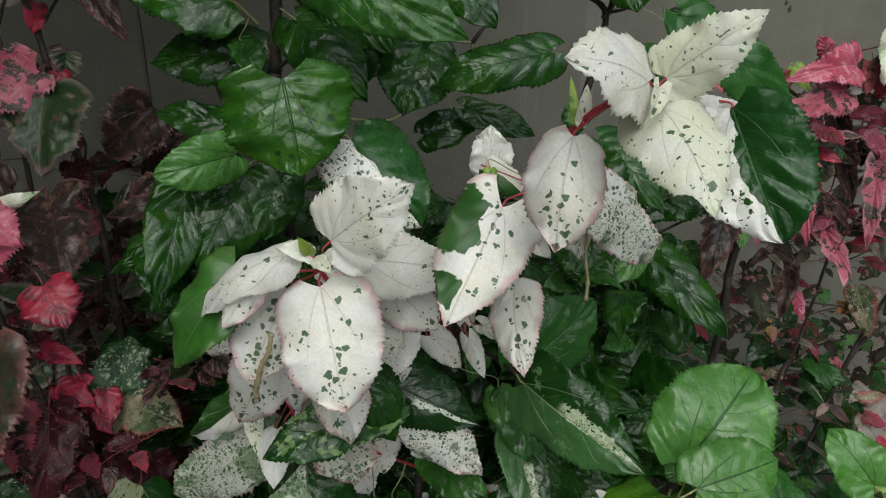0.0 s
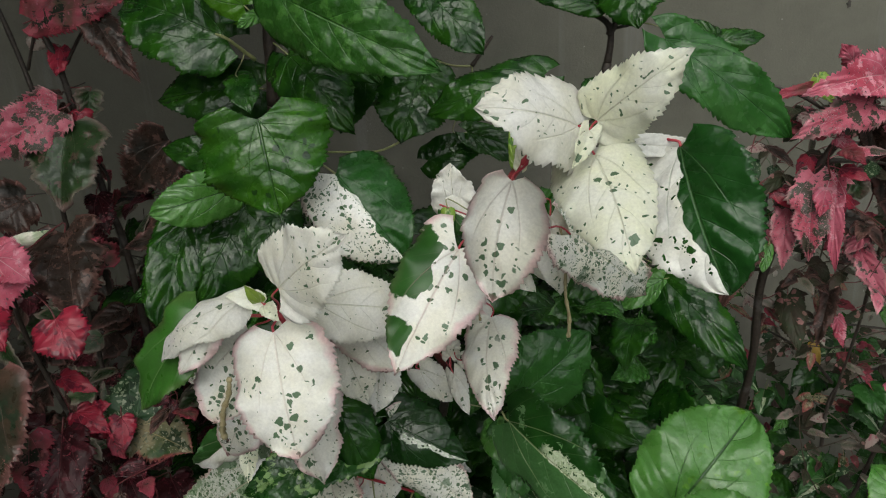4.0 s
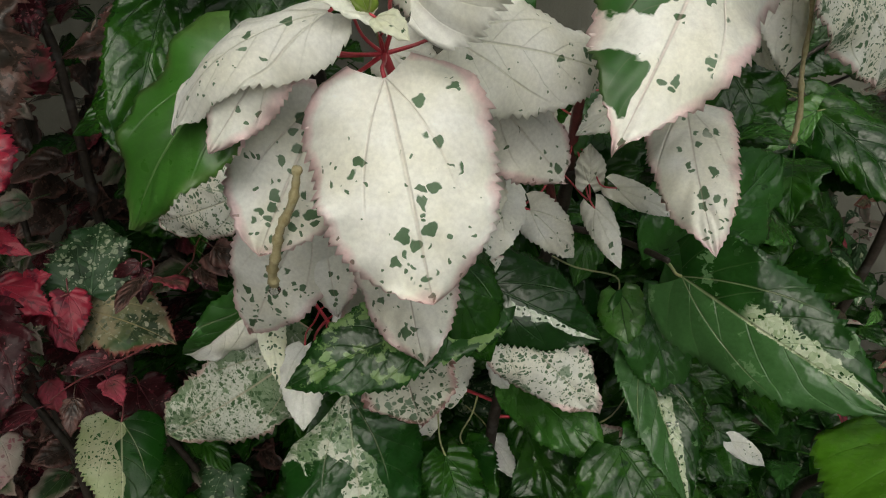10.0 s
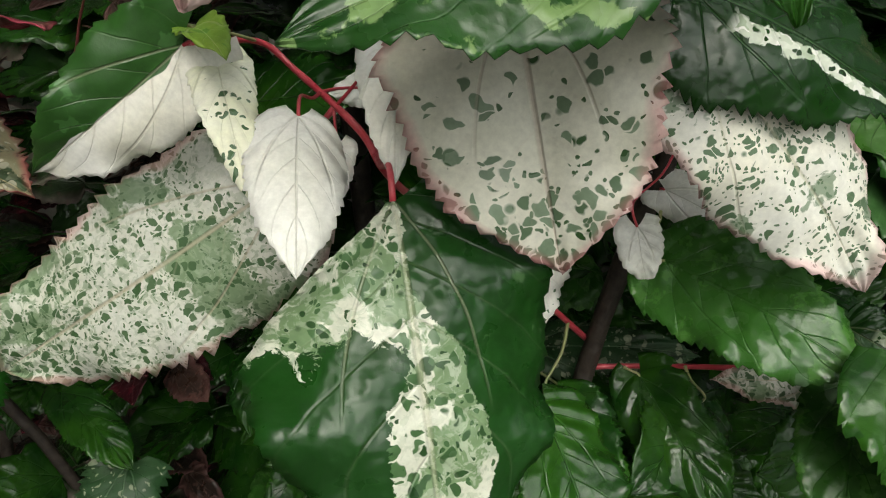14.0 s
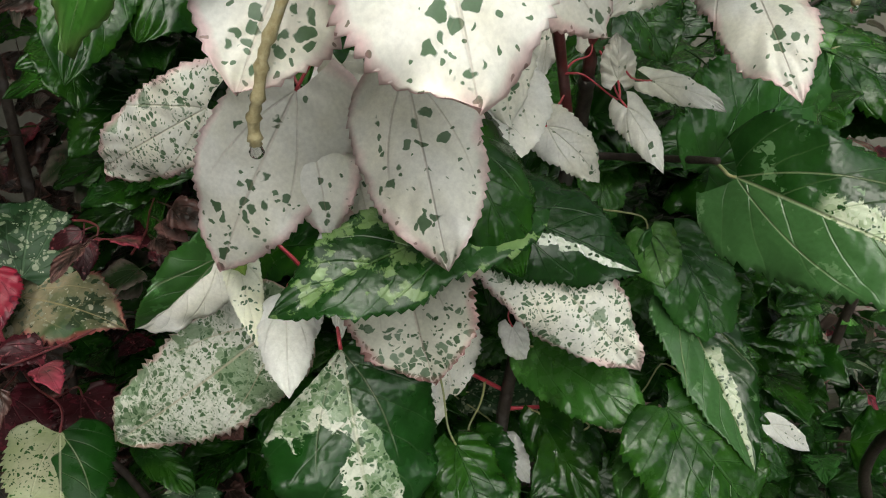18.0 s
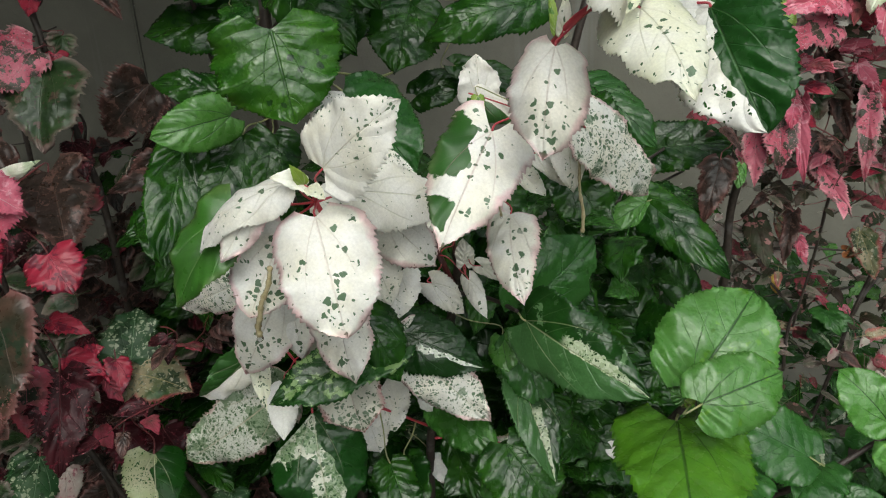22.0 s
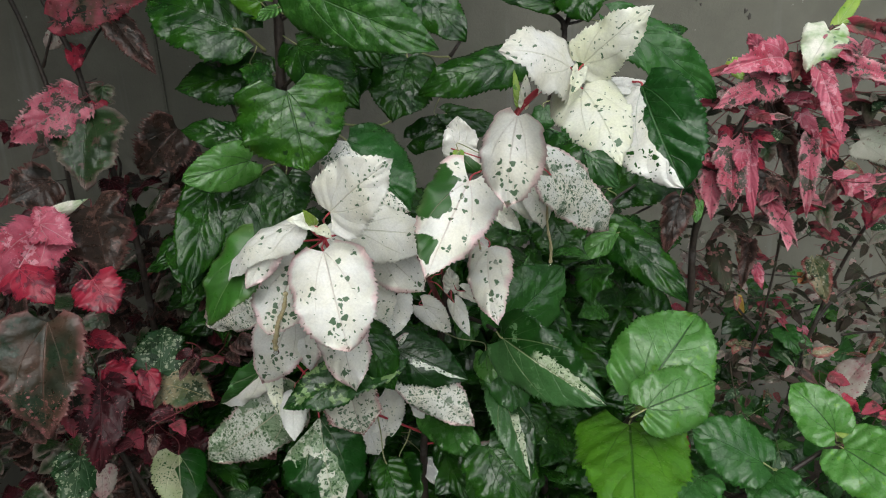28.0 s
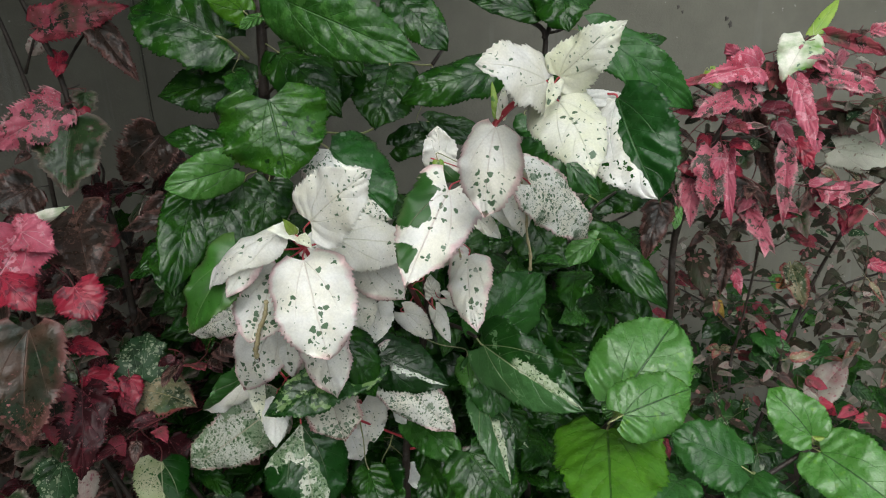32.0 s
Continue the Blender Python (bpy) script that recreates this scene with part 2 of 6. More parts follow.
    bulge = t.math("ADD", t.math("MULTIPLY", t.math("POWER", v, 0.8), 4.6), t.math("ADD", t.math("MULTIPLY", across, -1.5), t.math("MULTIPLY", sway, 1.6)))
    wave = t.math("MULTIPLY", t.math("SINE", t.math("MULTIPLY", bulge, 6.283)), t.math("MULTIPLY", t.ramp(t.noise(flat, 1.3, 1.0), 0.4, 0.65), t.ramp(across, 0.0, 0.25)))
    high = t.math("ADD", t.math("MULTIPLY", wave, -pucker), t.math("ADD", t.math("MULTIPLY", fine, 0.10), t.math("MULTIPLY", t.math("MAXIMUM", rib, t.math("MULTIPLY", line, 0.5)), -0.8)))
    if blister:
        high = t.math("ADD", high, t.math("MULTIPLY", t.math("ADD", t.noise(flat, 2.2, 1.0), t.math("MULTIPLY", t.noise(flat, 6.5, 2.0), 0.55)), blister))
    normal = t.bump(high, 0.6, 0.0018)
    t.put(t.bsdf.inputs["Specular IOR Level"], gloss)
    t.put(t.bsdf.inputs["Roughness"], t.ramp(t.noise(flat, 9.0), 0.3, 0.7, rough - 0.06, rough + 0.08))
    t.put(t.bsdf.inputs["Base Color"], colour)
    glow = t.n.new("ShaderNodeBsdfTranslucent")
    t.put(glow.inputs["Color"], colour), t.put(glow.inputs["Normal"], normal)
    both = t.n.new("ShaderNodeMixShader")
    both.inputs[0].default_value = through_amt
    t.l.new(t.bsdf.outputs[0], both.inputs[1]), t.l.new(glow.outputs[0], both.inputs[2])
    t.l.new(both.outputs[0], t.out.inputs["Surface"])
    return t.mat


CREAM, WHITE = (0.84, 0.82, 0.72), (0.88, 0.87, 0.83)
DEEP, MID, GREY, LIME = (0.0065, 0.036, 0.004), (0.023, 0.085, 0.013), (0.15, 0.23, 0.14), (0.13, 0.32, 0.03)
PINK, ROSE, BLACK = (0.56, 0.15, 0.22), (0.42, 0.04, 0.08), (0.014, 0.014, 0.011)
PALEVEIN, REDVEIN = (0.62, 0.60, 0.42), (0.45, 0.10, 0.12)
lm = leaf_material
LEAF = {
    "W": lm("cream leaf", WHITE, CREAM, GREY, (0.09, 0.16, 0.08), dens=0.03, vary=0.3, bias=0.40, speck=0.04, tip=0.20, vein=PALEVEIN, vein_amt=0.32, rough=0.42, through_amt=0.24, cells=20, pucker=0.5),
    "WN": lm("plain white leaf", (0.90, 0.90, 0.87), (0.88, 0.88, 0.82), GREY, MID, dens=0.004, vary=0.02, cells=18, vein=PALEVEIN, vein_amt=0.15, rough=0.42, through_amt=0.24, pucker=0.5),
    "WP": lm("cream leaf with pink margin", WHITE, CREAM, GREY, (0.09, 0.16, 0.08), dens=0.18, vary=0.40, bias=0.5, cells=14, speck=0.05, tip=0.25, edge=(0.68, 0.30, 0.36), edge_from=0.0060, vein=(0.60, 0.44, 0.36), vein_amt=0.20, rough=0.42, through_amt=0.24, pucker=0.5),
    "WY": lm("yellowish cream leaf", (0.86, 0.86, 0.77), (0.83, 0.84, 0.64), MID, GREY, dens=0.08, vary=0.3, bias=0.35, speck=0.08, tip=0.2, vein=PALEVEIN, vein_amt=0.3, rough=0.42, through_amt=0.24, cells=16, pucker=0.5),
    "WS": lm("white leaf speckled with green", (0.70, 0.71, 0.64), (0.64, 0.65, 0.56), (0.17, 0.25, 0.14), (0.045, 0.11, 0.035), dens=0.42, vary=0.5, cells=24, speck=0.28, tip=0.2, pepper=(0.30, 0.38, 0.25), edge=(0.62, 0.30, 0.30), edge_from=0.0030, vein=(0.55, 0.50, 0.36), vein_amt=0.8, rough=0.4, through_amt=0.20, patch=(0.21, 0.30, 0.17), patch_amt=0.55, patch_scale=3.2, pucker=0.5),
    "WG": lm("cream leaf blotched with green", (0.72, 0.71, 0.60), (0.78, 0.77, 0.68), (0.022, 0.080, 0.016), (0.22, 0.30, 0.20), dens=0.42, vary=0.5, cells=17, speck=0.08, tip=1.2, edge=(0.60, 0.16, 0.22), edge_from=0.0060, vein=(0.5, 0.36, 0.3), vein_amt=0.4, rough=0.42, through_amt=0.30, pucker=0.5),
    "WG2": lm("white and green young leaf", CREAM, LIME, MID, GREY, dens=0.05, rough=0.4),
    "HL": lm("half green half white leaf", WHITE, CREAM, MID, (0.07, 0.20, 0.05), dens=0.04, vary=0.2, half=1, cells=6, vein=PALEVEIN, rough=0.38, through_amt=0.20),
    "HR": lm("half white leaf with pink margin", WHITE, CREAM, MID, GREY, dens=0.16, vary=0.35, half=1, cells=16, edge=(0.68, 0.30, 0.36), edge_from=0.0060, vein=(0.6, 0.4, 0.38), rough=0.4, through_amt=0.20, bias=0.4, shift=-0.10, spans=((0.06, 0.50), (0.64, 0.86))),
    "HQ": lm("green leaf streaked with cream, white flank with pink margin", WHITE, CREAM, (0.035, 0.12, 0.015), (0.09, 0.24, 0.05), dens=0.1, vary=0.3, half=1, shift=0.52, cells=16, edge=(0.66, 0.22, 0.28), edge_from=0.006, vein=(0.3, 0.4, 0.2), rough=0.32, through_amt=0.2),
    "HG2": lm("green leaf with a speckled white flank", WHITE, CREAM, (0.014, 0.066, 0.010), GREY, dens=0.38, vary=0.4, half=-1, shift=0.02, cells=18, vein=(0.06, 0.16, 0.05), rough=0.26, blister=3.6, gloss=0.36, pucker=0.6, speck=0.2, edge=(0.5, 0.3, 0.3), edge_from=0.003),
    "WM": lm("white leaf flecked with grey green", (0.80, 0.80, 0.75), CREAM, GREY, (0.09, 0.16, 0.08), dens=0.36, vary=0.4, cells=24, speck=0.24, edge=(0.68, 0.34, 0.38), edge_from=0.004, vein=PALEVEIN, vein_amt=0.4, rough=0.4, through_amt=0.24, patch=(0.30, 0.37, 0.27), patch_amt=0.2, patch_scale=4.0, pucker=0.5),
    "HG": lm("green leaf with white flank", WHITE, CREAM, (0.010, 0.052, 0.008), MID, dens=0.2, vary=0.4, half=-1, shift=0.07, cells=15, vein=(0.12, 0.25, 0.08), rough=0.24, blister=3.6, gloss=0.36, pucker=0.9, speck=0.12),
    "CC": lm("marbled leaf, green half and white half", (0.66, 0.67, 0.57), (0.56, 0.58, 0.47), (0.007, 0.042, 0.005), (0.07, 0.15, 0.055), dens=0.42, vary=0.5, half=0, cells=20, speck=0.16, patch=(0.17, 0.26, 0.13), patch_amt=0.75, pepper=(0.40, 0.46, 0.34), vein=(0.58, 0.56, 0.40), vein_amt=0.3, rough=0.3, through_amt=0.20, blister=6.0, gloss=0.42, marble=True, patch_scale=4.0, pucker=0.4),
    "G": lm("dark glossy green leaf", DEEP, (0.020, 0.078, 0.006), MID, DEEP, dens=0.1, vein=(0.03, 0.085, 0.02), vein_amt=0.5, rough=0.22, through_amt=0.07, blister=4.0, gloss=0.35, pucker=0.75),
    "GB": lm("mid green leaf", (0.018, 0.078, 0.012), (0.034, 0.115, 0.022), DEEP, MID, dens=0.03, vein=(0.06, 0.13, 0.06), vein_amt=0.5, rough=0.22, through_amt=0.08, blister=4.0, gloss=0.35, pucker=0.75),
    "H": lm("bright glossy heart shaped leaf", (0.066, 0.20, 0.010), (0.090, 0.25, 0.016), MID, DEEP, dens=0.0, vein=(0.012, 0.05, 0.008), vein_amt=0.7, rough=0.24, through_amt=0.12, blister=3.6, gloss=0.55, pucker=0.8),
    "HK": lm("dark glossy heart shaped leaf", (0.018, 0.085, 0.005), (0.040, 0.135, 0.008), MID, DEEP, dens=0.04, vein=(0.012, 0.05, 0.008), vein_amt=0.6, rough=0.24, through_amt=0.10, blister=3.6, gloss=0.55, pucker=0.8),
    "GL": lm("fresh light green leaf", (0.066, 0.20, 0.028), (0.095, 0.25, 0.052), MID, LIME, dens=0.06, vein=(0.018, 0.06, 0.015), vein_amt=0.9, rough=0.27, through_amt=0.15, blister=3.6, gloss=0.55, pucker=1.4),
    "GY": lm("young yellow green leaf", (0.30, 0.42, 0.06), (0.22, 0.38, 0.05), MID, LIME, dens=0.05, vein=PALEVEIN, vein_amt=0.4, rough=0.35, through_amt=0.2),
    "GM": lm("green leaf marbled with lime", DEEP, (0.018, 0.07, 0.012), (0.15, 0.25, 0.08), (0.2, 0.32, 0.12), dens=0.03, vary=0.6, cells=15, patch=(0.15, 0.245, 0.085), patch_amt=0.52, vein=(0.14, 0.24, 0.08), vein_amt=0.35, rough=0.26, through_amt=0.1, blister=3.6, gloss=0.36, bias=0.5, pucker=0.4),
    "GP": lm("dark green leaf with a white streak", DEEP, DEEP, WHITE, (0.42, 0.50, 0.36), dens=0.9, vary=0.3, cells=24, speck=0.6, band=(0.54, 0.66, 0.2), vein=(0.06, 0.14, 0.05), rough=0.22, through_amt=0.06, blister=4.0, gloss=0.35, pucker=0.5),
    "GV": lm("green leaf streaked with cream", DEEP, (0.014, 0.06, 0.009), (0.50, 0.55, 0.40), (0.26, 0.34, 0.19), dens=0.8, vary=0.5, cells=26, speck=0.4, band=(0.32, 0.50, 0.3), flank=(0.045, 0.12, 0.035), patch=(0.10, 0.19, 0.08), patch_amt=0.12, vein=(0.42, 0.46, 0.26), vein_amt=0.4, rough=0.2, through_amt=0.1, blister=3.6, gloss=0.36, pucker=0.6),
    "GV2": lm("light green streaked leaf", (0.032, 0.115, 0.016), (0.026, 0.095, 0.013), MID, GREY, dens=0.14, vary=0.4, cells=9, patch=(0.06, 0.17, 0.03), patch_amt=0.4, vein=(0.05, 0.14, 0.03), vein_amt=0.5, rough=0.26, through_amt=0.14, blister=3.6, gloss=0.36, pucker=0.7),
    "HO": lm("half olive half dark green leaf", (0.27, 0.31, 0.16), (0.34, 0.34, 0.22), DEEP, MID, dens=0.15, vary=0.4, half=-1, cells=28, speck=0.15, vein=PALEVEIN, vein_amt=0.4, rough=0.3, gloss=0.24),
    "GMd": lm("dark green leaf mottled with grey", (0.018, 0.055, 0.018), (0.04, 0.08, 0.035), (0.30, 0.33, 0.23), (0.16, 0.20, 0.12), dens=0.35, vary=0.7, cells=18, speck=0.12, patch=(0.012, 0.032, 0.01), patch_amt=0.4, vein=GREY, vein_amt=0.4, rough=0.32, gloss=0.2, pucker=0.6, patch_scale=3.5),
    "GMr": lm("green leaf mottled with pink and cream", (0.035, 0.075, 0.025), (0.30, 0.25, 0.16), (0.45, 0.42, 0.32), (0.02, 0.05, 0.015), dens=0.5, vary=0.5, cells=18, speck=0.15, patch=(0.03, 0.05, 0.022), patch_amt=0.4, edge=ROSE, edge_from=0.0048, vein=(0.4, 0.32, 0.16), vein_amt=0.6, rough=0.35, gloss=0.16, pucker=0.5, patch_scale=3.5),
    "MD": lm("dark bronze leaf", (0.016, 0.014, 0.011), (0.035, 0.020, 0.015), (0.13, 0.065, 0.055), (0.05, 0.035, 0.028), dens=0.10, vary=0.6, cells=34, speck=0.03, vein=(0.08, 0.04, 0.03), vein_amt=0.5, rough=0.30, through_amt=0.06, gloss=0.24, patch=(0.10, 0.055, 0.045), patch_amt=0.25, blister=4.0, pucker=0.6, patch_scale=6.0, edge=(0.20, 0.09, 0.08), edge_from=0.008),
    "MG": lm("dark green leaf with pale margin", (0.016, 0.036, 0.012), (0.030, 0.065, 0.018), (0.12, 0.10, 0.06), (0.016, 0.012, 0.010), dens=0.16, vary=0.6, cells=26, edge=(0.40, 0.29, 0.27), edge_from=0.012, vein=(0.06, 0.1, 0.04), vein_amt=0.5, rough=0.32, through_amt=0.07, gloss=0.3, patch=(0.09, 0.055, 0.04), patch_amt=0.2, blister=4.0, pucker=0.6),
    "MP": lm("bronze leaf with pink flecks", (0.05, 0.06, 0.035), (0.32, 0.06, 0.09), (0.45, 0.14, 0.19), (0.10, 0.05, 0.05), dens=0.2, vary=0.7, cells=26, edge=ROSE, edge_from=0.0120, vein=(0.3, 0.06, 0.08), vein_amt=0.4, rough=0.36, gloss=0.16, patch=(0.02, 0.024, 0.016), patch_amt=0.5, pucker=0.5),
    "MB": lm("brown and green leaf with pink towards the tip", (0.026, 0.030, 0.018), (0.085, 0.050, 0.034), (0.035, 0.05, 0.025), (0.34, 0.13, 0.13), dens=0.10, vary=0.6, cells=24, speck=0.03, tip=0.9, patch=(0.022, 0.038, 0.020), patch_amt=0.45, patch_scale=3.0, edge=(0.34, 0.13, 0.13), edge_from=0.012, vein=(0.16, 0.08, 0.06), vein_amt=0.6, rough=0.3, gloss=0.34, blister=4.0, pucker=0.7),
    "MW": lm("cream and brown leaf", (0.42, 0.40, 0.34), (0.28, 0.16, 0.15), (0.12, 0.08, 0.06), (0.3, 0.1, 0.12), dens=0.25, vary=0.5, cells=18, rough=0.4),
    "RR": lm("bright red leaf", (0.40, 0.024, 0.055), (0.30, 0.018, 0.04), (0.30, 0.02, 0.04), (0.08, 0.02, 0.03), dens=0.05, vary=0.2, cells=14, vein=(0.5, 0.12, 0.16), vein_amt=0.55, rough=0.36, through_amt=0.16, patch=(0.16, 0.012, 0.03), patch_amt=0.5, blister=3.0, pucker=0.5),
    "RM": lm("dark wine red leaf", (0.056, 0.010, 0.014), (0.024, 0.008, 0.009), (0.016, 0.012, 0.010), (0.26, 0.08, 0.09), dens=0.10, vary=0.7, cells=36, speck=0.03, vein=(0.20, 0.05, 0.06), vein_amt=0.4, rough=0.32, through_amt=0.1, gloss=0.2, patch=(0.11, 0.016, 0.026), patch_amt=0.3, patch_scale=7.0, blister=4.0, pucker=0.6),
    "P": lm("pink leaf with paler veins and darker flecks", (0.60, 0.15, 0.22), (0.44, 0.06, 0.10), (0.66, 0.36, 0.40), (0.10, 0.03, 0.04), dens=0.06, vary=0.5, cells=40, speck=0.03, vein=(0.68, 0.40, 0.43), vein_amt=0.75, rough=0.36, through_amt=0.16, patch=(0.66, 0.26, 0.32), patch_amt=0.40, patch_scale=6.0, blister=4.0, pucker=0.8, gloss=0.3),
    "PM": lm("pink leaf mottled with dark bronze", (0.58, 0.16, 0.22), (0.42, 0.07, 0.11), (0.62, 0.32, 0.36), (0.05, 0.02, 0.02), dens=0.16, vary=0.8, cells=44, speck=0.08, edge=(0.70, 0.38, 0.40), edge_from=0.0045, patch=(0.055, 0.050, 0.035), patch_amt=0.55, patch_scale=5.0, vein=(0.6, 0.3, 0.34), vein_amt=0.4, rough=0.34, through_amt=0.14, pucker=0.7, blister=4.0, gloss=0.3),
    "PG": lm("pale grey green leaf", (0.42, 0.42, 0.35), (0.33, 0.35, 0.27), (0.25, 0.28, 0.2), (0.2, 0.14, 0.12), dens=0.15, cells=22, vein=(0.5, 0.48, 0.4), vein_amt=0.5, rough=0.45, pucker=0.6),
    "BZ": lm("small bronze leaf", (0.045, 0.03, 0.022), (0.032, 0.045, 0.022), (0.20, 0.14, 0.11), (0.28, 0.12, 0.12), dens=0.2, vary=0.8, cells=10, vein=(0.12, 0.08, 0.05), vein_amt=0.4, rough=0.4, through_amt=0.1, gloss=0.16),
    "OR": lm("orange leaf", (0.36, 0.12, 0.03), (0.30, 0.10, 0.03), BLACK, (0.2, 0.06, 0.02), dens=0.05, rough=0.4),
    "YE": lm("yellow leaf", (0.62, 0.38, 0.05), (0.55, 0.36, 0.06), BLACK, (0.3, 0.2, 0.03), dens=0.04, rough=0.4),
}


def bark(name, a, b, rough, scale):
    t = Tree(name)
    vec = t.coords("Object")
    grain = t.noise(vec, scale, 5.0, 0.65)
    colour = t.mix(t.ramp(grain, 0.35, 0.7), a, b)
    lichen = t.ramp(t.noise(vec, scale * 0.25, 3.0), 0.60, 0.68)
    colour = t.mix(t.math("MULTIPLY", lichen, 0.4), colour, tuple(0.4 * x + 0.10 for x in b))
    t.bump(grain, 0.6, 0.002)
    t.put(t.bsdf.inputs["Base Color"], colour), t.put(t.bsdf.inputs["Roughness"], rough)
    return t.mat


BARK = bark("dark wet bark", (0.022, 0.016, 0.013), (0.06, 0.045, 0.035), 0.55, 130.0)
TWIG = bark("brown twig bark", (0.05, 0.035, 0.022), (0.11, 0.085, 0.055), 0.6, 150.0)
REDSTEM = bark("red young stem", (0.40, 0.025, 0.045), (0.55, 0.08, 0.10), 0.3, 90.0)
WITHERED = bark("withered brown", (0.32, 0.26, 0.13), (0.50, 0.44, 0.27), 0.5, 220.0)
GREENSTEM = bark("pale green stalk", (0.20, 0.25, 0.09), (0.36, 0.34, 0.16), 0.4, 90.0)
WINESTEM = bark("dark red stalk", (0.10, 0.02, 0.025), (0.20, 0.04, 0.04), 0.4, 90.0)


def wall_material():
    """Grey cement render, damp towards the ground, with runs and small flaws."""
    t = Tree("grey cement render")
    vec = t.coords("Object")
    sep = t.n.new("ShaderNodeSeparateXYZ")
    t.l.new(vec, sep.inputs[0])
    broad = t.noise(vec, 1.6, 4.0, 0.6)
    grit = t.noise(vec, 160.0, 4.0, 0.7)
    mid = t.noise(vec, 14.0, 5.0, 0.6)
    runs = t.noise(t.combine(t.math("MULTIPLY", sep.outputs[0], 9.0), 0.0, t.math("MULTIPLY", sep.outputs[2], 0.5)), 1.0, 4.0, 0.7)
    colour = t.mix(t.ramp(broad, 0.3, 0.7), (0.128, 0.124, 0.099), (0.160, 0.155, 0.126))
    colour = t.mix(t.ramp(mid, 0.35, 0.75, 0.0, 0.5), colour, (0.098, 0.095, 0.076))
    colour = t.mix(t.ramp(runs, 0.60, 0.74, 0.0, 0.55), colour, (0.22, 0.217, 0.21))
    flaw = t.ramp(t.noise(vec, 46.0, 2.0), 0.74, 0.78)
    colour = t.mix(t.math("MULTIPLY", flaw, 0.7), colour, (0.42, 0.41, 0.38))
    t.bump(t.math("ADD", grit, t.math("MULTIPLY", mid, 1.5)), 0.5, 0.003)
    t.put(t.bsdf.inputs["Base Color"], colour), t.put(t.bsdf.inputs["Roughness"], 0.85)
    return t.mat


# Dark tone chosen so the unseen slab throws little light up at the leaves.
def bounce_material():
    t = Tree("dark bounce slab")
    vec = t.coords("Object")
    grit, broad = t.noise(vec, 90.0, 5.0, 0.7), t.noise(vec, 1.5, 4.0)
    colour = t.mix(t.ramp(broad, 0.3, 0.7), (0.085, 0.083, 0.076), (0.13, 0.127, 0.118))
    colour = t.mix(t.ramp(grit, 0.4, 0.7, 0.0, 0.4), colour, (0.06, 0.058, 0.054))
    t.bump(grit, 0.5, 0.003)
    t.put(t.bsdf.inputs["Base Color"], colour), t.put(t.bsdf.inputs["Roughness"], 0.8)
    return t.mat


def soil_material():
    t = Tree("dark damp soil")
    vec = t.coords("Object")
    clod = t.noise(vec, 30.0, 6.0, 0.65)
    colour = t.mix(t.ramp(clod, 0.3, 0.7), (0.022, 0.016, 0.011), (0.07, 0.052, 0.036))
    colour = t.mix(t.ramp(t.noise(vec, 4.0, 3.0), 0.55, 0.7, 0.0, 0.6), colour, (0.045, 0.06, 0.025))
    t.bump(clod, 0.9, 0.02)
    t.put(t.bsdf.inputs["Base Color"], colour), t.put(t.bsdf.inputs["Roughness"], 0.9)
    return t.mat


WALL, SOIL, BOUNCE = wall_material(), soil_material(), bounce_material()
MARK = bark("dark spot", (0.05, 0.045, 0.04), (0.09, 0.08, 0.07), 0.9, 60.0)
drop = Tree("water drop")
drop.put(drop.bsdf.inputs["Roughness"], 0.03), drop.put(drop.bsdf.inputs["IOR"], 1.33)
drop.put(drop.bsdf.inputs["Transmission Weight"], 1.0)
WATER = drop.mat


# ---- mesh helpers ----
def mesh_of(name, verts, faces, mats, uv=None, smooth=True):
    me = bpy.data.meshes.new(name)
    me.from_pydata(verts, [], faces)
    for m in mats:
        me.materials.append(m)
    if uv is not None:
        layer = me.uv_layers.new(name="UVMap")
        idx = np.empty(len(me.loops), dtype=np.int32)
        me.loops.foreach_get("vertex_index", idx)
        layer.data.foreach_set("uv", np.asarray(uv, dtype=np.float32)[idx].ravel())
    if smooth:
        me.polygons.foreach_set("use_smooth", [True] * len(me.polygons))
    me.update()
    return me


def part(name, me, parent, label=""):
    ob = new(name, me)
    ob.parent = parent
    if label:
        ob["label"] = label
    return ob


OUT_V = (0.0, 0.02, 0.05, 0.10, 0.18, 0.28, 0.38, 0.50, 0.60, 0.70, 0.80, 0.88, 0.95, 1.0)
OVATE = (0.42, 0.72, 0.87, 0.96, 1.0, 1.0, 0.97, 0.90, 0.80, 0.66, 0.47, 0.30, 0.13, 0.0)
BROAD = (0.26, 0.56, 0.75, 0.90, 0.97, 1.0, 1.0, 0.97, 0.90, 0.78, 0.59, 0.39, 0.17, 0.0)
HEART = (0.34, 0.62, 0.82, 0.95, 1.0, 0.95, 0.86, 0.71, 0.57, 0.43, 0.29, 0.17, 0.07, 0.0)
ROUND = (0.36, 0.60, 0.78, 0.92, 1.0, 1.04, 1.05, 1.02, 0.95, 0.84, 0.66, 0.48, 0.26, 0.0)
WEDGE = (0.04, 0.10, 0.19, 0.34, 0.56, 0.78, 0.92, 1.0, 0.98, 0.88, 0.68, 0.47, 0.22, 0.0)
FORMS = {"wedge": WEDGE, "ovate": OVATE, "broad": BROAD, "heart": HEART, "round": ROUND}


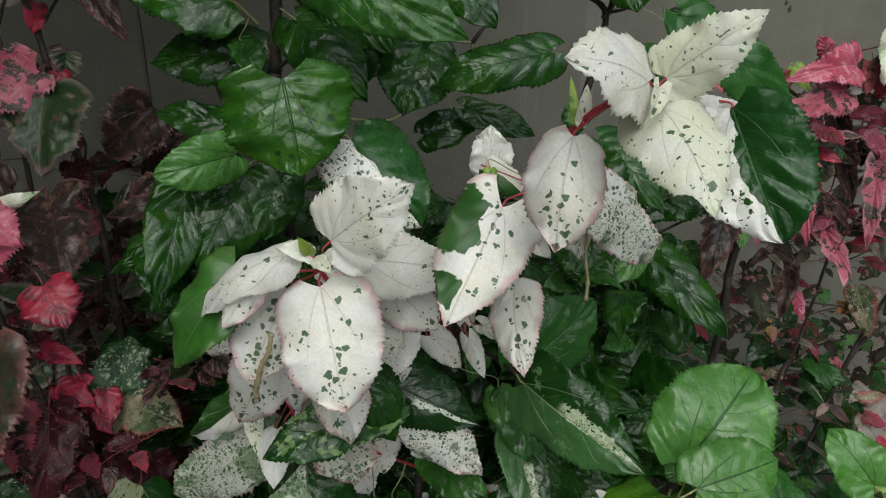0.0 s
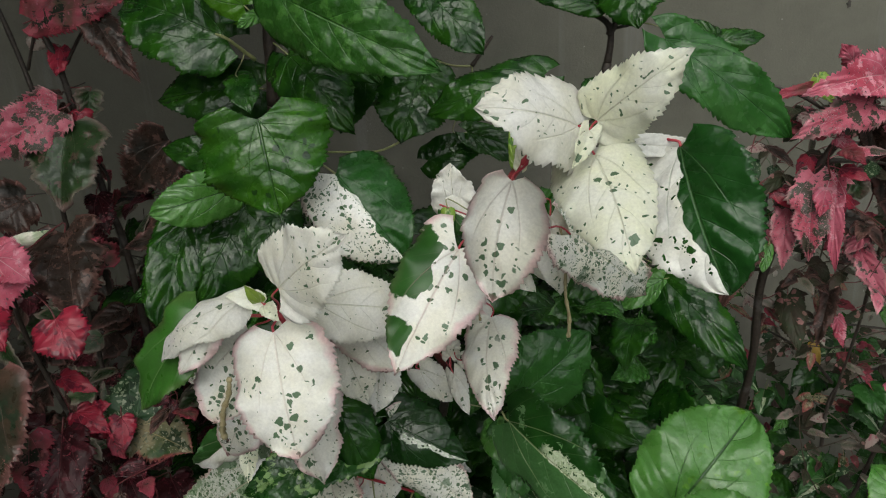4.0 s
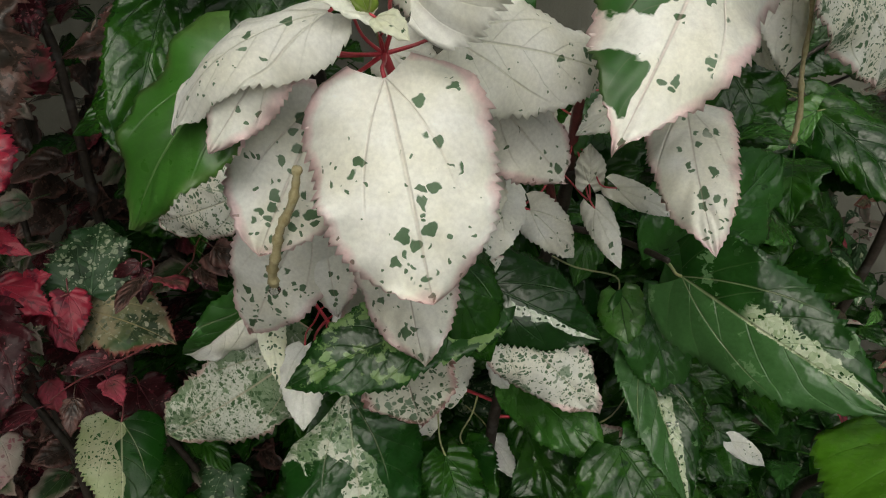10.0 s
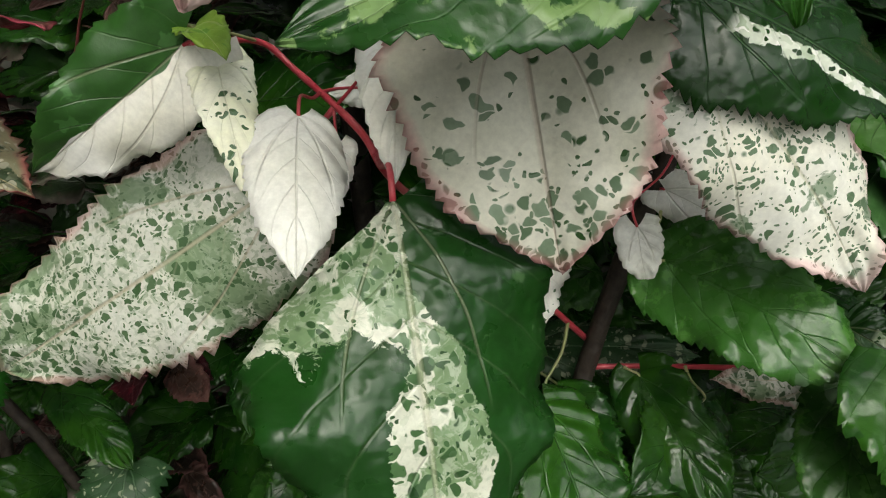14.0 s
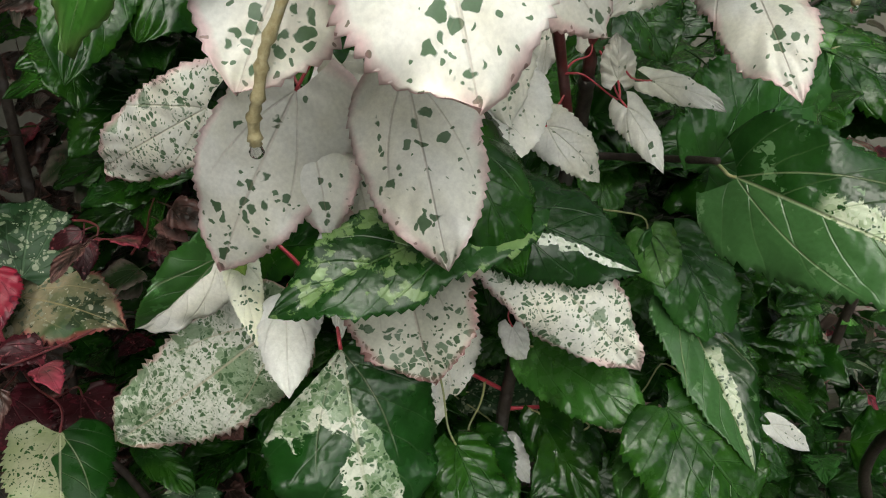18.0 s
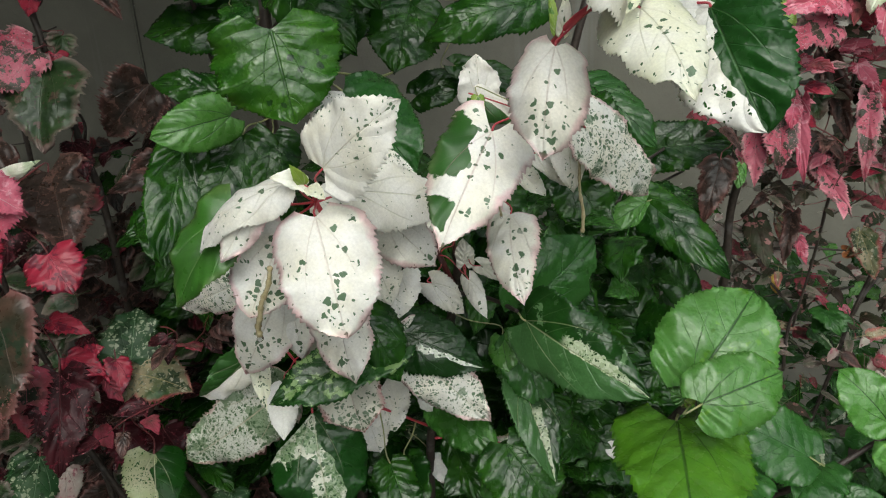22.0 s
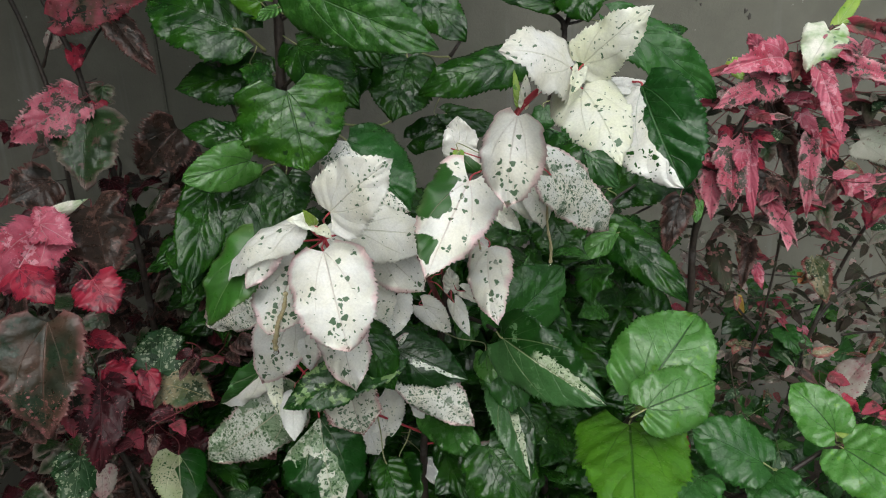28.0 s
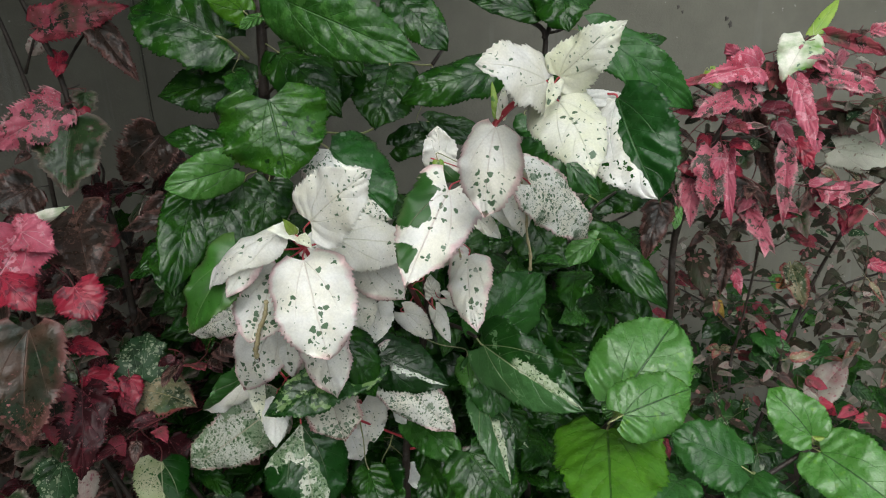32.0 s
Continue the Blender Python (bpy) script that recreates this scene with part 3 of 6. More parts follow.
def leaf_mesh(mat, length, width, arch=0.06, fold=0.12, ripple=0.0, heart=0.0, teeth=15, cols=8, seed=0, form="ovate", form_right=None, twist=0.0, stalk=0.0,
              quilt=1.0, droop=0.0, bite=1.0, ragged=0.10, curl=0.0, bend=0.0):
    """A toothed leaf: base at the origin, tip on +y, face on +z. The blade has a thickness, a fold along the midrib, an arch,
    pillows between its side veins, a waved and saw-toothed margin; bend bows it sideways."""
    rng = random.Random(seed)
    ph = [rng.uniform(0, 6.28) for _ in range(5)]
    step = 3 if teeth > 8 else 2
    rows = step * teeth + 1
    shapes = FORMS[form_right or form], FORMS[form]
    lobes = [0.0 if k == "wedge" else heart for k in (form_right or form, form)]
    bites = [[rng.uniform(0.35, 1.5) for _ in range(teeth + 1)] for _ in range(2)]
    top, uv, rim = [], [], []
    for i in range(rows):
        v = i / (rows - 1)
        outs = [float(np.interp(v ** (1 + 0.10 * math.sin(ph[3])), OUT_V, k)) for k in shapes]
        saw = ((-0.030, 0.012, 0.050) if step == 3 else (-0.03, 0.055))[i % step]
        push = ((-0.004, 0.004, 0.016) if step == 3 else (-0.006, 0.018))[i % step]
        for j in range(cols + 1):
            u = 2 * j / cols - 1
            a, side = abs(u), 0 if u < 0 else 1
            f = outs[side]
            edge = bites[side][i // step] if a > 0.99 else 0.0
            wave = noise.noise((v * 6 + seed, 3.0 if side else 9.0, 0.5)) + 0.6 * noise.noise((v * 15 + seed, 5.0 if side else 1.0, 2.5))
            half = 0.5 * width * f * (1 + ragged * wave + 0.04 * math.sin(5 * v + ph[0] + 2 * side))
            x = half * u + 0.5 * width * f ** 0.5 * bite * saw * edge * (1 if side else -1)
            y = length * v + push * edge * bite ** 0.5 * length * (1 - v)
            y -= lobes[side] * length * 0.30 * (a ** 1.3) * (1 - v) ** 3.2
            z = arch * length * 4 * v * (1 - v) + fold * abs(x)
            z -= curl * length * max(0.0, v - 0.45) ** 2
            z -= droop * x * x / max(width, 1e-4)
            z += quilt * 0.0075 * length * (abs(math.cos(math.pi * (RIBS * v ** 0.8 - 1.9 * a))) ** 0.8 - 0.5) * min(1.0, 3.5 * a) * (1.1 - a)
            z += ripple * width * a ** 2.5 * math.sin(13 * v + ph[1] + 1.7 * side) + 0.01 * width * math.sin(4 * v + ph[2]) * u
            z += 0.5 * ripple * width * a ** 4 * math.sin(29 * v + ph[4] + 2.3 * side)
            z += twist * x * (v - 0.5) + 0.016 * width * noise.noise((x * 45 + seed, y * 45, 0.0)) * (0.4 + a)
            top.append((x + bend * length * v * v, y, z))
            uv.append((0.5 + 0.5 * u, v))
            rim.append(min(half * (1 - a), 0.8 * length * (1 - v)))
    n = len(top)
    th = 0.00035 + 0.002 * width
    verts = top + [(x, y, z - th) for x, y, z in top]
    faces = []
    c = cols + 1
    for i in range(rows - 1):
        for j in range(cols):
            a, b, d, e = i * c + j, i * c + j + 1, (i + 1) * c + j + 1, (i + 1) * c + j
            faces += [(a, b, d, e), (n + e, n + d, n + b, n + a)]
    for i in range(rows - 1):
        a, b = i * c, (i + 1) * c
        faces.append((a, b, n + b, n + a))
        a, b = i * c + cols, (i + 1) * c + cols
        faces.append((b, a, n + a, n + b))
    uvs, rims = uv + uv, rim + rim
    if stalk:
        # the stalk grows out of the blade's foot
        k = len(verts)
        r = 0.011 * width + 0.0004
        for s in range(4):
            q = s / 3
            for m in range(5):
                g = 6.283 * m / 5
                verts.append((r * math.cos(g), -stalk * q, -0.35 * stalk * q * q + r * math.sin(g)))
                uvs.append((0.5, 0.02)), rims.append(0.02)
        for s in range(3):
            for m in range(5):
                faces.append((k + 5 * s + m, k + 5 * s + (m + 1) % 5, k + 5 * (s + 1) + (m + 1) % 5, k + 5 * (s + 1) + m))
    me = mesh_of("leaf", verts, faces, [mat], uvs)
    me.attributes.new("rim", "FLOAT", "POINT").data.foreach_set("value", rims)
    return me


def tube_mesh(name, points, radii, mat, sides=7, knots=0.0, steps=6):
    """A round stem along a smooth line through the points, its thickness given at each point."""
    pts = [Vector(p) for p in points]
    line, rad = [], []
    for k in range(len(pts) - 1):
        p0, p1, p2, p3 = pts[max(k - 1, 0)], pts[k], pts[k + 1], pts[min(k + 2, len(pts) - 1)]
        for s in range(steps):
            q = s / steps
            line.append(0.5 * ((2 * p1) + (p2 - p0) * q + (2 * p0 - 5 * p1 + 4 * p2 - p3) * q * q + (3 * p1 - p0 - 3 * p2 + p3) * q ** 3))
            rad.append(radii[k] + (radii[k + 1] - radii[k]) * q)
    line.append(pts[-1]), rad.append(radii[-1])
    verts, faces = [], []
    side = Vector((1, 0.2, 0.1))
    for k, p in enumerate(line):
        way = (line[min(k + 1, len(line) - 1)] - line[max(k - 1, 0)]).normalized()
        side = (side - way * side.dot(way)).normalized()
        up = way.cross(side)
        r = rad[k] * (1 + knots * math.sin(k * 2.1) * math.sin(k * 0.7 + 1))
        for m in range(sides):
            g = 6.2832 * m / sides
            verts.append(p + side * (r * math.cos(g)) + up * (r * math.sin(g)))
    for k in range(len(line) - 1):
        for m in range(sides):
            a, b = k * sides + m, k * sides + (m + 1) % sides
            faces.append((a, b, b + sides, a + sides))
    faces += [tuple(range(sides))[::-1], tuple(range(len(verts) - sides, len(verts)))]
    return mesh_of(name, [tuple(v) for v in verts], faces, [mat])


def stem(parent, points, r0, r1, mat=None, name="stem", label="", knots=0.12):
    n = len(points)
    return part(name, tube_mesh(name, points, [r0 + (r1 - r0) * k / (n - 1) for k in range(n)], mat or BARK, knots=knots), parent, label)


def stand(base, tip, normal):
    """The pose of a leaf: foot, tip and the way its face looks."""
    b, t, nn = Vector(base), Vector(tip), Vector(normal)
    y = (t - b).normalized()
    z = (nn - y * nn.dot(y)).normalized()
    x = y.cross(z)
    return Matrix.Translation(b) @ Matrix((x, y, z)).transposed().to_4x4(), (t - b).length


COUNT = [0]


def leaf(plant, kind, base, tip, width, normal, arch=0.06, node=None, red=None, **more):
    """One leaf of a plant, with its stalk running to the shoot."""
    COUNT[0] += 1
    m, length = stand(base, tip, normal)
    rng = random.Random(COUNT[0])
    opts = dict(heart=0.35, fold=rng.uniform(0.05, 0.30), ripple=rng.uniform(0.02, 0.05), twist=rng.uniform(-0.5, 0.5), droop=rng.uniform(0.2, 0.9), seed=COUNT[0])
    if kind in ("H", "HK"):
        opts.update(heart=0.6, quilt=3.0, form="ovate", bite=0.6, fold=0.06, droop=0.6)
    if kind in ("G", "GB", "GL", "GV2"):
        opts.update(heart=0.5, form="broad", quilt=2.8, ripple=rng.uniform(0.03, 0.06), curl=rng.uniform(0.0, 0.4), bite=0.8)
    if kind == "GL":
        opts.update(form="round", heart=0.5, bite=0.6, ragged=0.05, quilt=2.6)
    if kind[0] in "WC" or kind in ("HR", "HL", "HQ"):
        opts.update(quilt=2.3, bite=rng.uniform(0.6, 1.0), heart=0.7, ragged=0.08, ripple=rng.uniform(0.045, 0.085), curl=rng.uniform(-0.1, 0.5), fold=rng.uniform(0.05, 0.4), droop=rng.uniform(0.3, 1.2), bend=rng.uniform(-0.08, 0.08))
    if kind in ("MD", "MP", "P", "PM", "MG", "RM"):
        opts.update(ripple=rng.uniform(0.04, 0.09), quilt=2.2, fold=rng.uniform(0.1, 0.6), bite=2.2, ragged=0.26, curl=rng.uniform(-0.2, 0.7), bend=rng.uniform(-0.12, 0.12))
    if kind == "MG":
        opts.update(bite=1.0)
    if kind in ("MB", "RR", "GMd", "GMr", "BZ"):
        opts.update(quilt=2.6, ragged=0.18, bite=1.6, ripple=rng.uniform(0.04, 0.07), curl=rng.uniform(-0.2, 0.5))
    big = length > 0.05
    opts.update(teeth=(24 if length > 0.1 else 20 if length > 0.075 else 15) if big else 9, cols=20 if length > 0.1 else 16 if length > 0.075 else 12 if big else 8)
    opts.update(more)
    ob = part("leaf", leaf_mesh(LEAF[kind], length, width, arch, **opts), plant)
    ob.matrix_local = m
    if node is not None:
        b, q = Vector(base), Vector(node)
        back = (b - Vector(tip)).normalized()
        gap = (q - b).length
        pts = [b, b + back * 0.25 * gap + Vector((0, 0, -0.04 * gap)), b.lerp(q, 0.6) + Vector((0, 0, 0.02 * gap)), q]
        inv = m.inverted()
        r = 0.0007 + 0.009 * width
        st = {"w": REDSTEM, "g": GREENSTEM, "d": WINESTEM}[red or "g"]
        pet = part("petiole", tube_mesh("petiole", [inv @ p for p in pts], [r * 0.8, r * 0.75, r * 0.8, r * 1.1], st, sides=6, steps=4), ob)
    return ob


def dangle(plant, points, r0, r1):
    """A withered brown catkin that hangs down with a drop of water at its end."""
    ob = stem(plant, points, r0, r1, WITHERED, "withered_catkin", "withered brown hanging catkin with a drop", knots=0.35)
    bm = bmesh.new()
    bmesh.ops.create_uvsphere(bm, u_segments=12, v_segments=8, radius=r1 * 1.15)
    for v in bm.verts:
        if v.co.z > 0:
            v.co.x *= 1 - 0.5 * v.co.z / r1
            v.co.y *= 1 - 0.5 * v.co.z / r1
            v.co.z *= 1.5
    bmesh.ops.translate(bm, verts=bm.verts, vec=Vector(points[-1]) + Vector((0, 0, -r1)))
    me = bpy.data.meshes.new("water_drop")
    bm.to_mesh(me)
    bm.free()
    me.materials.append(WATER)
    me.polygons.foreach_set("use_smooth", [True] * len(me.polygons))
    part("water_drop", me, ob, "clear water drop")

# ---- the wall behind and the ground ----
def wall_piece(name, x0, y0, x1, y1, top, thick):
    """A rendered wall in bays with shallow joints between them."""
    bm = bmesh.new()
    way = Vector((x1 - x0, y1 - y0, 0))
    out = Vector((-way.y, way.x, 0)).normalized() * thick
    for a, b in ((0.0, 0.32795), (0.32835, 0.7), (0.7005, 1.0)):
        p, q = Vector((x0, y0, -0.2)) + way * a, Vector((x0, y0, -0.2)) + way * b
        up = Vector((0, 0, top + 0.2))
        vs = [bm.verts.new(v) for v in (p, q, q + out, p + out, p + up, q + up, q + up + out, p + up + out)]
        for f in ((3, 2, 1, 0), (4, 5, 6, 7), (0, 1, 5, 4), (1, 2, 6, 5), (2, 3, 7, 6), (3, 0, 4, 7)):
            bm.faces.new([vs[k] for k in f])
    p, q = Vector((x0, y0, -0.2)) + out * 0.06, Vector((x1, y1, -0.2)) + out * 0.06
    vs = [bm.verts.new(v) for v in (p, q, q + up, p + up)]
    bm.faces.new(vs)
    bmesh.ops.bevel(bm, geom=[e for e in bm.edges if len(e.link_faces) == 2], offset=0.004, segments=2, affect="EDGES")
    bmesh.ops.recalc_face_normals(bm, faces=bm.faces)
    me = bpy.data.meshes.new(name)
    bm.to_mesh(me)
    bm.free()
    me.materials.append(WALL)
    return tagged(new(name, me), "grey cement rendered garden wall, streaked and spotted", "wall", kind="structure")


wall = wall_piece("wall_north", -3.0, 1.60, 4.0, 2.10, 2.6, 0.2)
# Unseen high wall, added to block the western sky and shade the left.
wall_piece("wall_west", -1.28, -3.2, -1.28, 1.70, 4.6, 0.2)


def mud_spot(x, z, r, seed):
    """A small dark fleck of dried mud on the wall."""
    rng = random.Random(seed)
    y = 1.60 + (x + 3.0) * 0.5 / 7.0
    verts = [(x, y - 0.006, z)]
    for k in range(14):
        g, q = 6.283 * k / 14, r * rng.uniform(0.5, 1.3)
        verts.append((x + q * math.cos(g) * 0.7, y - 0.0015 + 0.07 * q * math.cos(g), z + q * math.sin(g)))
    part("mud_spot", mesh_of("mud_spot", verts, [(0, 1 + k, 1 + (k + 1) % 14) for k in range(14)], [MARK]), wall, "dark fleck of dried mud")


for k, (x, z, r) in enumerate(((0.700, 1.286, 0.006), (0.712, 1.272, 0.005), (0.834, 1.248, 0.007), (0.845, 1.234, 0.009), (0.45, 1.40, 0.004))):
    mud_spot(x, z, r, k)


def ground_piece():
    n, span = 60, 30.0
    verts, faces = [], []
    for i in range(n + 1):
        for j in range(n + 1):
            x, y = [math.copysign(abs(2 * k / n - 1) ** 2.2, k - n / 2) * span for k in (i, j)]
            z = 0.02 * noise.noise((x * 2.0, y * 2.0, 0.0)) + 0.01 * noise.noise((x * 9.0, y * 9.0, 3.0))
            verts.append((x, y, z - 0.01))
    for i in range(n):
        for j in range(n):
            a = i * (n + 1) + j
            faces.append((a, a + n + 1, a + n + 2, a + 1))
    return tagged(new("ground", mesh_of("ground", verts, faces, [SOIL])), "dark damp soil of a planting bed", "ground", kind="structure")


ground = ground_piece()


def slab(name, x0, y0, x1, y1, top):
    bm = bmesh.new()
    bmesh.ops.create_cube(bm, size=1.0)
    for v in bm.verts:
        v.co = Vector((x0 if v.co.x < 0 else x1, y0 if v.co.y < 0 else y1, -0.1 if v.co.z < 0 else top))
    bmesh.ops.bevel(bm, geom=list(bm.edges), offset=0.012, segments=2, affect="EDGES")
    me = bpy.data.meshes.new(name)
    bm.to_mesh(me)
    bm.free()
    me.materials.append(BOUNCE)
    return tagged(new(name, me), "unseen dark slab before the bed, added to limit bounced light", "pavement", kind="structure")


# Unseen ground slab, added to set how much light bounces into the shrubs.
slab("pavement", -1.27, -6.0, 6.0, 0.42, 0.05)


def plant(name, label, x, y):
    ob = new(name)
    ob.empty_display_size = 0.05
    return tagged(ob, label, "shrub", "shrubs in the bed", "")


white_shrub = plant("variegated_shrub", "shrub with cream white leaves spotted green, pink margins, red stalks", 0, 1)
green_shrub = plant("green_shrub", "tall shrub with dark glossy wet green leaves before the wall", 0, 1)
bright_shrub = plant("light_green_shrub", "low shrub with large fresh green rounded leaves", 0, 1)
red_shrub = plant("red_shrub", "copperleaf shrub with dark bronze and bright red leaves", 0, 1)
pink_shrub = plant("pink_shrub", "twiggy copperleaf shrub with pink leaves and small bronze ones", 0, 1)

# ---- shoots ----
stem(white_shrub, [(-0.040, 0.990, 0.000), (-0.050, 0.970, 0.300), (-0.041, 0.937, 0.574), (0.012, 0.880, 0.845), (0.016, 0.850, 0.910)], .008, .006, BARK)
stem(white_shrub, [(0.016, 0.850, 0.910), (0.019, 0.780, 1.015), (0.069, 0.730, 1.045), (0.086, 0.700, 1.103)], .0048, .0036, WINESTEM)
stem(white_shrub, [(0.086, 0.700, 1.103), (0.107, 0.630, 1.171), (0.138, 0.595, 1.207), (0.166, 0.580, 1.210)], .0042, .0028, REDSTEM)
stem(white_shrub, [(0.012, 0.880, 0.845), (-0.018, 0.800, 0.958), (-0.039, 0.740, 1.000)], .0045, .0034, WINESTEM)
stem(white_shrub, [(-0.039, 0.740, 1.000), (-0.082, 0.690, 1.030), (-0.103, 0.660, 1.012), (-0.116, 0.642, 1.044)], .004, .0026, REDSTEM)
stem(white_shrub, [(-0.041, 0.937, 0.600), (-0.118, 0.870, 0.684), (-0.171, 0.815, 0.738), (-0.189, 0.815, 0.764), (-0.220, 0.848, 0.786), (-0.239, 0.850, 0.800), (-0.265, 0.815, 0.799)], .0022, .0014, REDSTEM)
stem(white_shrub, [(-0.041, 0.935, 0.580), (0.008, 0.920, 0.588), (0.054, 0.880, 0.606), (0.068, 0.840, 0.619)], .0022, .0016, REDSTEM)
stem(white_shrub, [(0.011, 0.870, 0.848), (0.056, 0.830, 0.852), (0.084, 0.765, 0.862)], .0035, .0025, BARK)
stem(green_shrub, [(-0.200, 1.150, 0.000), (-0.190, 1.100, 0.500), (-0.242, 1.040, 1.037), (-0.232, 1.030, 1.184)], .011, .009, BARK)
stem(green_shrub, [(-0.232, 1.030, 1.184), (-0.221, 1.020, 1.285), (-0.219, 1.020, 1.351), (-0.212, 1.020, 1.431)], .009, .007, BARK)
stem(green_shrub, [(-0.219, 1.020, 1.293), (-0.163, 1.000, 1.311), (-0.118, 1.000, 1.329)], .004, .002, BARK)
stem(green_shrub, [(-0.334, 1.040, 1.269), (-0.328, 1.050, 1.210), (-0.308, 1.050, 1.126), (-0.250, 1.050, 1.065)], .004, .002, BARK)
stem(green_shrub, [(-0.343, 1.050, 1.317), (-0.334, 1.040, 1.269)], .004, .002, BARK)
stem(green_shrub, [(-0.231, 1.030, 1.186), (-0.192, 1.000, 1.215), (-0.164, 0.980, 1.232)], .003, .0015, BARK)
stem(green_shrub, [(-0.249, 1.030, 1.247), (-0.272, 1.000, 1.278), (-0.289, 1.000, 1.285)], .003, .0018, GREENSTEM)
stem(green_shrub, [(0.200, 1.200, 0.000), (0.200, 1.180, 0.500), (0.258, 1.150, 0.816), (0.200, 1.130, 1.022), (0.235, 1.120, 1.210)], .008, .0065, BARK)
stem(green_shrub, [(0.235, 1.120, 1.210), (0.236, 1.120, 1.261), (0.191, 1.120, 1.291), (0.164, 1.120, 1.325)], .0055, .003, BARK)
stem(green_shrub, [(0.236, 1.120, 1.247), (0.248, 1.120, 1.274), (0.252, 1.120, 1.328)], .0055, .003, BARK)
stem(green_shrub, [(0.239, 1.120, 1.256), (0.263, 1.120, 1.260), (0.274, 1.120, 1.264)], .003, .0015, BARK)
stem(green_shrub, [(0.258, 1.150, 0.827), (0.298, 1.160, 0.878), (0.334, 1.180, 0.927), (0.382, 1.200, 0.953)], .004, .0025, BARK)
stem(green_shrub, [(0.275, 1.150, 0.872), (0.356, 1.180, 0.892), (0.416, 1.200, 0.911)], .0035, .002, BARK)
stem(green_shrub, [(0.225, 1.100, 0.879), (0.270, 1.120, 0.914), (0.315, 1.140, 0.960)], .003, .0015, BARK)
stem(green_shrub, [(0.043, 1.100, 1.217), (0.064, 1.100, 1.244), (0.074, 1.100, 1.257)], .0035, .002, BARK)
stem(bright_shrub, [(0.320, 0.950, 0.000), (0.330, 0.900, 0.400), (0.246, 0.800, 0.590), (0.231, 0.720, 0.695), (0.256, 0.670, 0.777)], .006, .004, BARK)
stem(bright_shrub, [(0.500, 1.100, 0.000), (0.500, 1.050, 0.300), (0.575, 0.970, 0.433), (0.653, 0.970, 0.489), (0.694, 0.975, 0.515)], .007, .0035, BARK)
stem(red_shrub, [(-0.620, 1.200, 0.000), (-0.580, 1.170, 0.500), (-0.559, 1.130, 0.906), (-0.569, 1.120, 1.028), (-0.597, 1.130, 1.178)], .007, .0055, BARK)
stem(red_shrub, [(-0.597, 1.130, 1.178), (-0.606, 1.130, 1.249), (-0.623, 1.130, 1.306), (-0.643, 1.130, 1.366), (-0.655, 1.130, 1.416)], .0055, .004, BARK)
stem(red_shrub, [(-0.700, 1.200, 0.200), (-0.673, 1.150, 0.940), (-0.670, 1.150, 1.122), (-0.674, 1.150, 1.207), (-0.692, 1.150, 1.309), (-0.707, 1.150, 1.366)], .0045, .004, BARK)
stem(red_shrub, [(-0.592, 1.130, 1.248), (-0.554, 1.120, 1.288), (-0.524, 1.110, 1.312)], .003, .002, BARK)
stem(red_shrub, [(-0.569, 1.120, 1.028), (-0.552, 1.110, 1.071), (-0.570, 1.100, 1.119)], .003, .0015, BARK)
stem(red_shrub, [(-0.673, 1.150, 1.241), (-0.640, 1.140, 1.297)], .003, .002, BARK)
stem(red_shrub, [(-0.450, 1.050, 0.000), (-0.420, 1.000, 0.400), (-0.510, 0.950, 0.640), (-0.498, 0.930, 0.727)], .006, .003, BARK)
stem(red_shrub, [(-0.600, 1.000, 0.000), (-0.580, 0.980, 0.500), (-0.639, 0.950, 0.861), (-0.575, 0.880, 1.019)], .006, .003, BARK)
stem(red_shrub, [(-0.550, 0.950, 0.000), (-0.500, 0.920, 0.400), (-0.570, 0.900, 0.674), (-0.548, 0.880, 0.757)], .006, .003, BARK)
stem(pink_shrub, [(0.500, 1.280, 0.000), (0.480, 1.250, 0.400), (0.479, 1.150, 0.708), (0.474, 1.120, 0.880), (0.505, 1.080, 1.034)], .008, .006, BARK)
stem(pink_shrub, [(0.505, 1.080, 1.034), (0.542, 1.070, 1.101), (0.596, 1.070, 1.171), (0.661, 1.060, 1.229)], .006, .004, BARK)
stem(pink_shrub, [(0.533, 1.080, 1.067), (0.591, 1.090, 1.062), (0.646, 1.100, 1.047)], .004, .002, BARK)
stem(pink_shrub, [(0.686, 1.100, 1.044), (0.650, 1.120, 0.987), (0.646, 1.150, 0.860), (0.649, 1.180, 0.757), (0.633, 1.200, 0.601)], .004, .002, BARK)
stem(pink_shrub, [(0.640, 1.120, 0.977), (0.642, 1.100, 1.092), (0.658, 1.100, 1.134)], .003, .002, BARK)
stem(pink_shrub, [(0.617, 1.120, 1.009), (0.593, 1.100, 1.089), (0.563, 1.080, 1.127)], .003, .002, BARK)
stem(pink_shrub, [(0.699, 1.080, 1.108), (0.744, 1.090, 1.101), (0.792, 1.100, 1.075), (0.852, 1.100, 1.064)], .003, .0015, WINESTEM)
stem(pink_shrub, [(0.750, 1.350, 0.000), (0.720, 1.300, 0.300), (0.663, 1.220, 0.256), (0.727, 1.220, 0.493), (0.753, 1.220, 0.610), (0.797, 1.200, 0.777), (0.842, 1.150, 0.926), (0.875, 1.120, 0.984)], .005, .003, BARK)
stem(pink_shrub, [(0.753, 1.220, 0.610), (0.788, 1.220, 0.678), (0.853, 1.220, 0.724), (0.930, 1.200, 0.757)], .004, .002, BARK)
stem(pink_shrub, [(0.652, 1.250, 0.616), (0.600, 1.250, 0.678), (0.517, 1.220, 0.739)], .003, .0015, BARK)
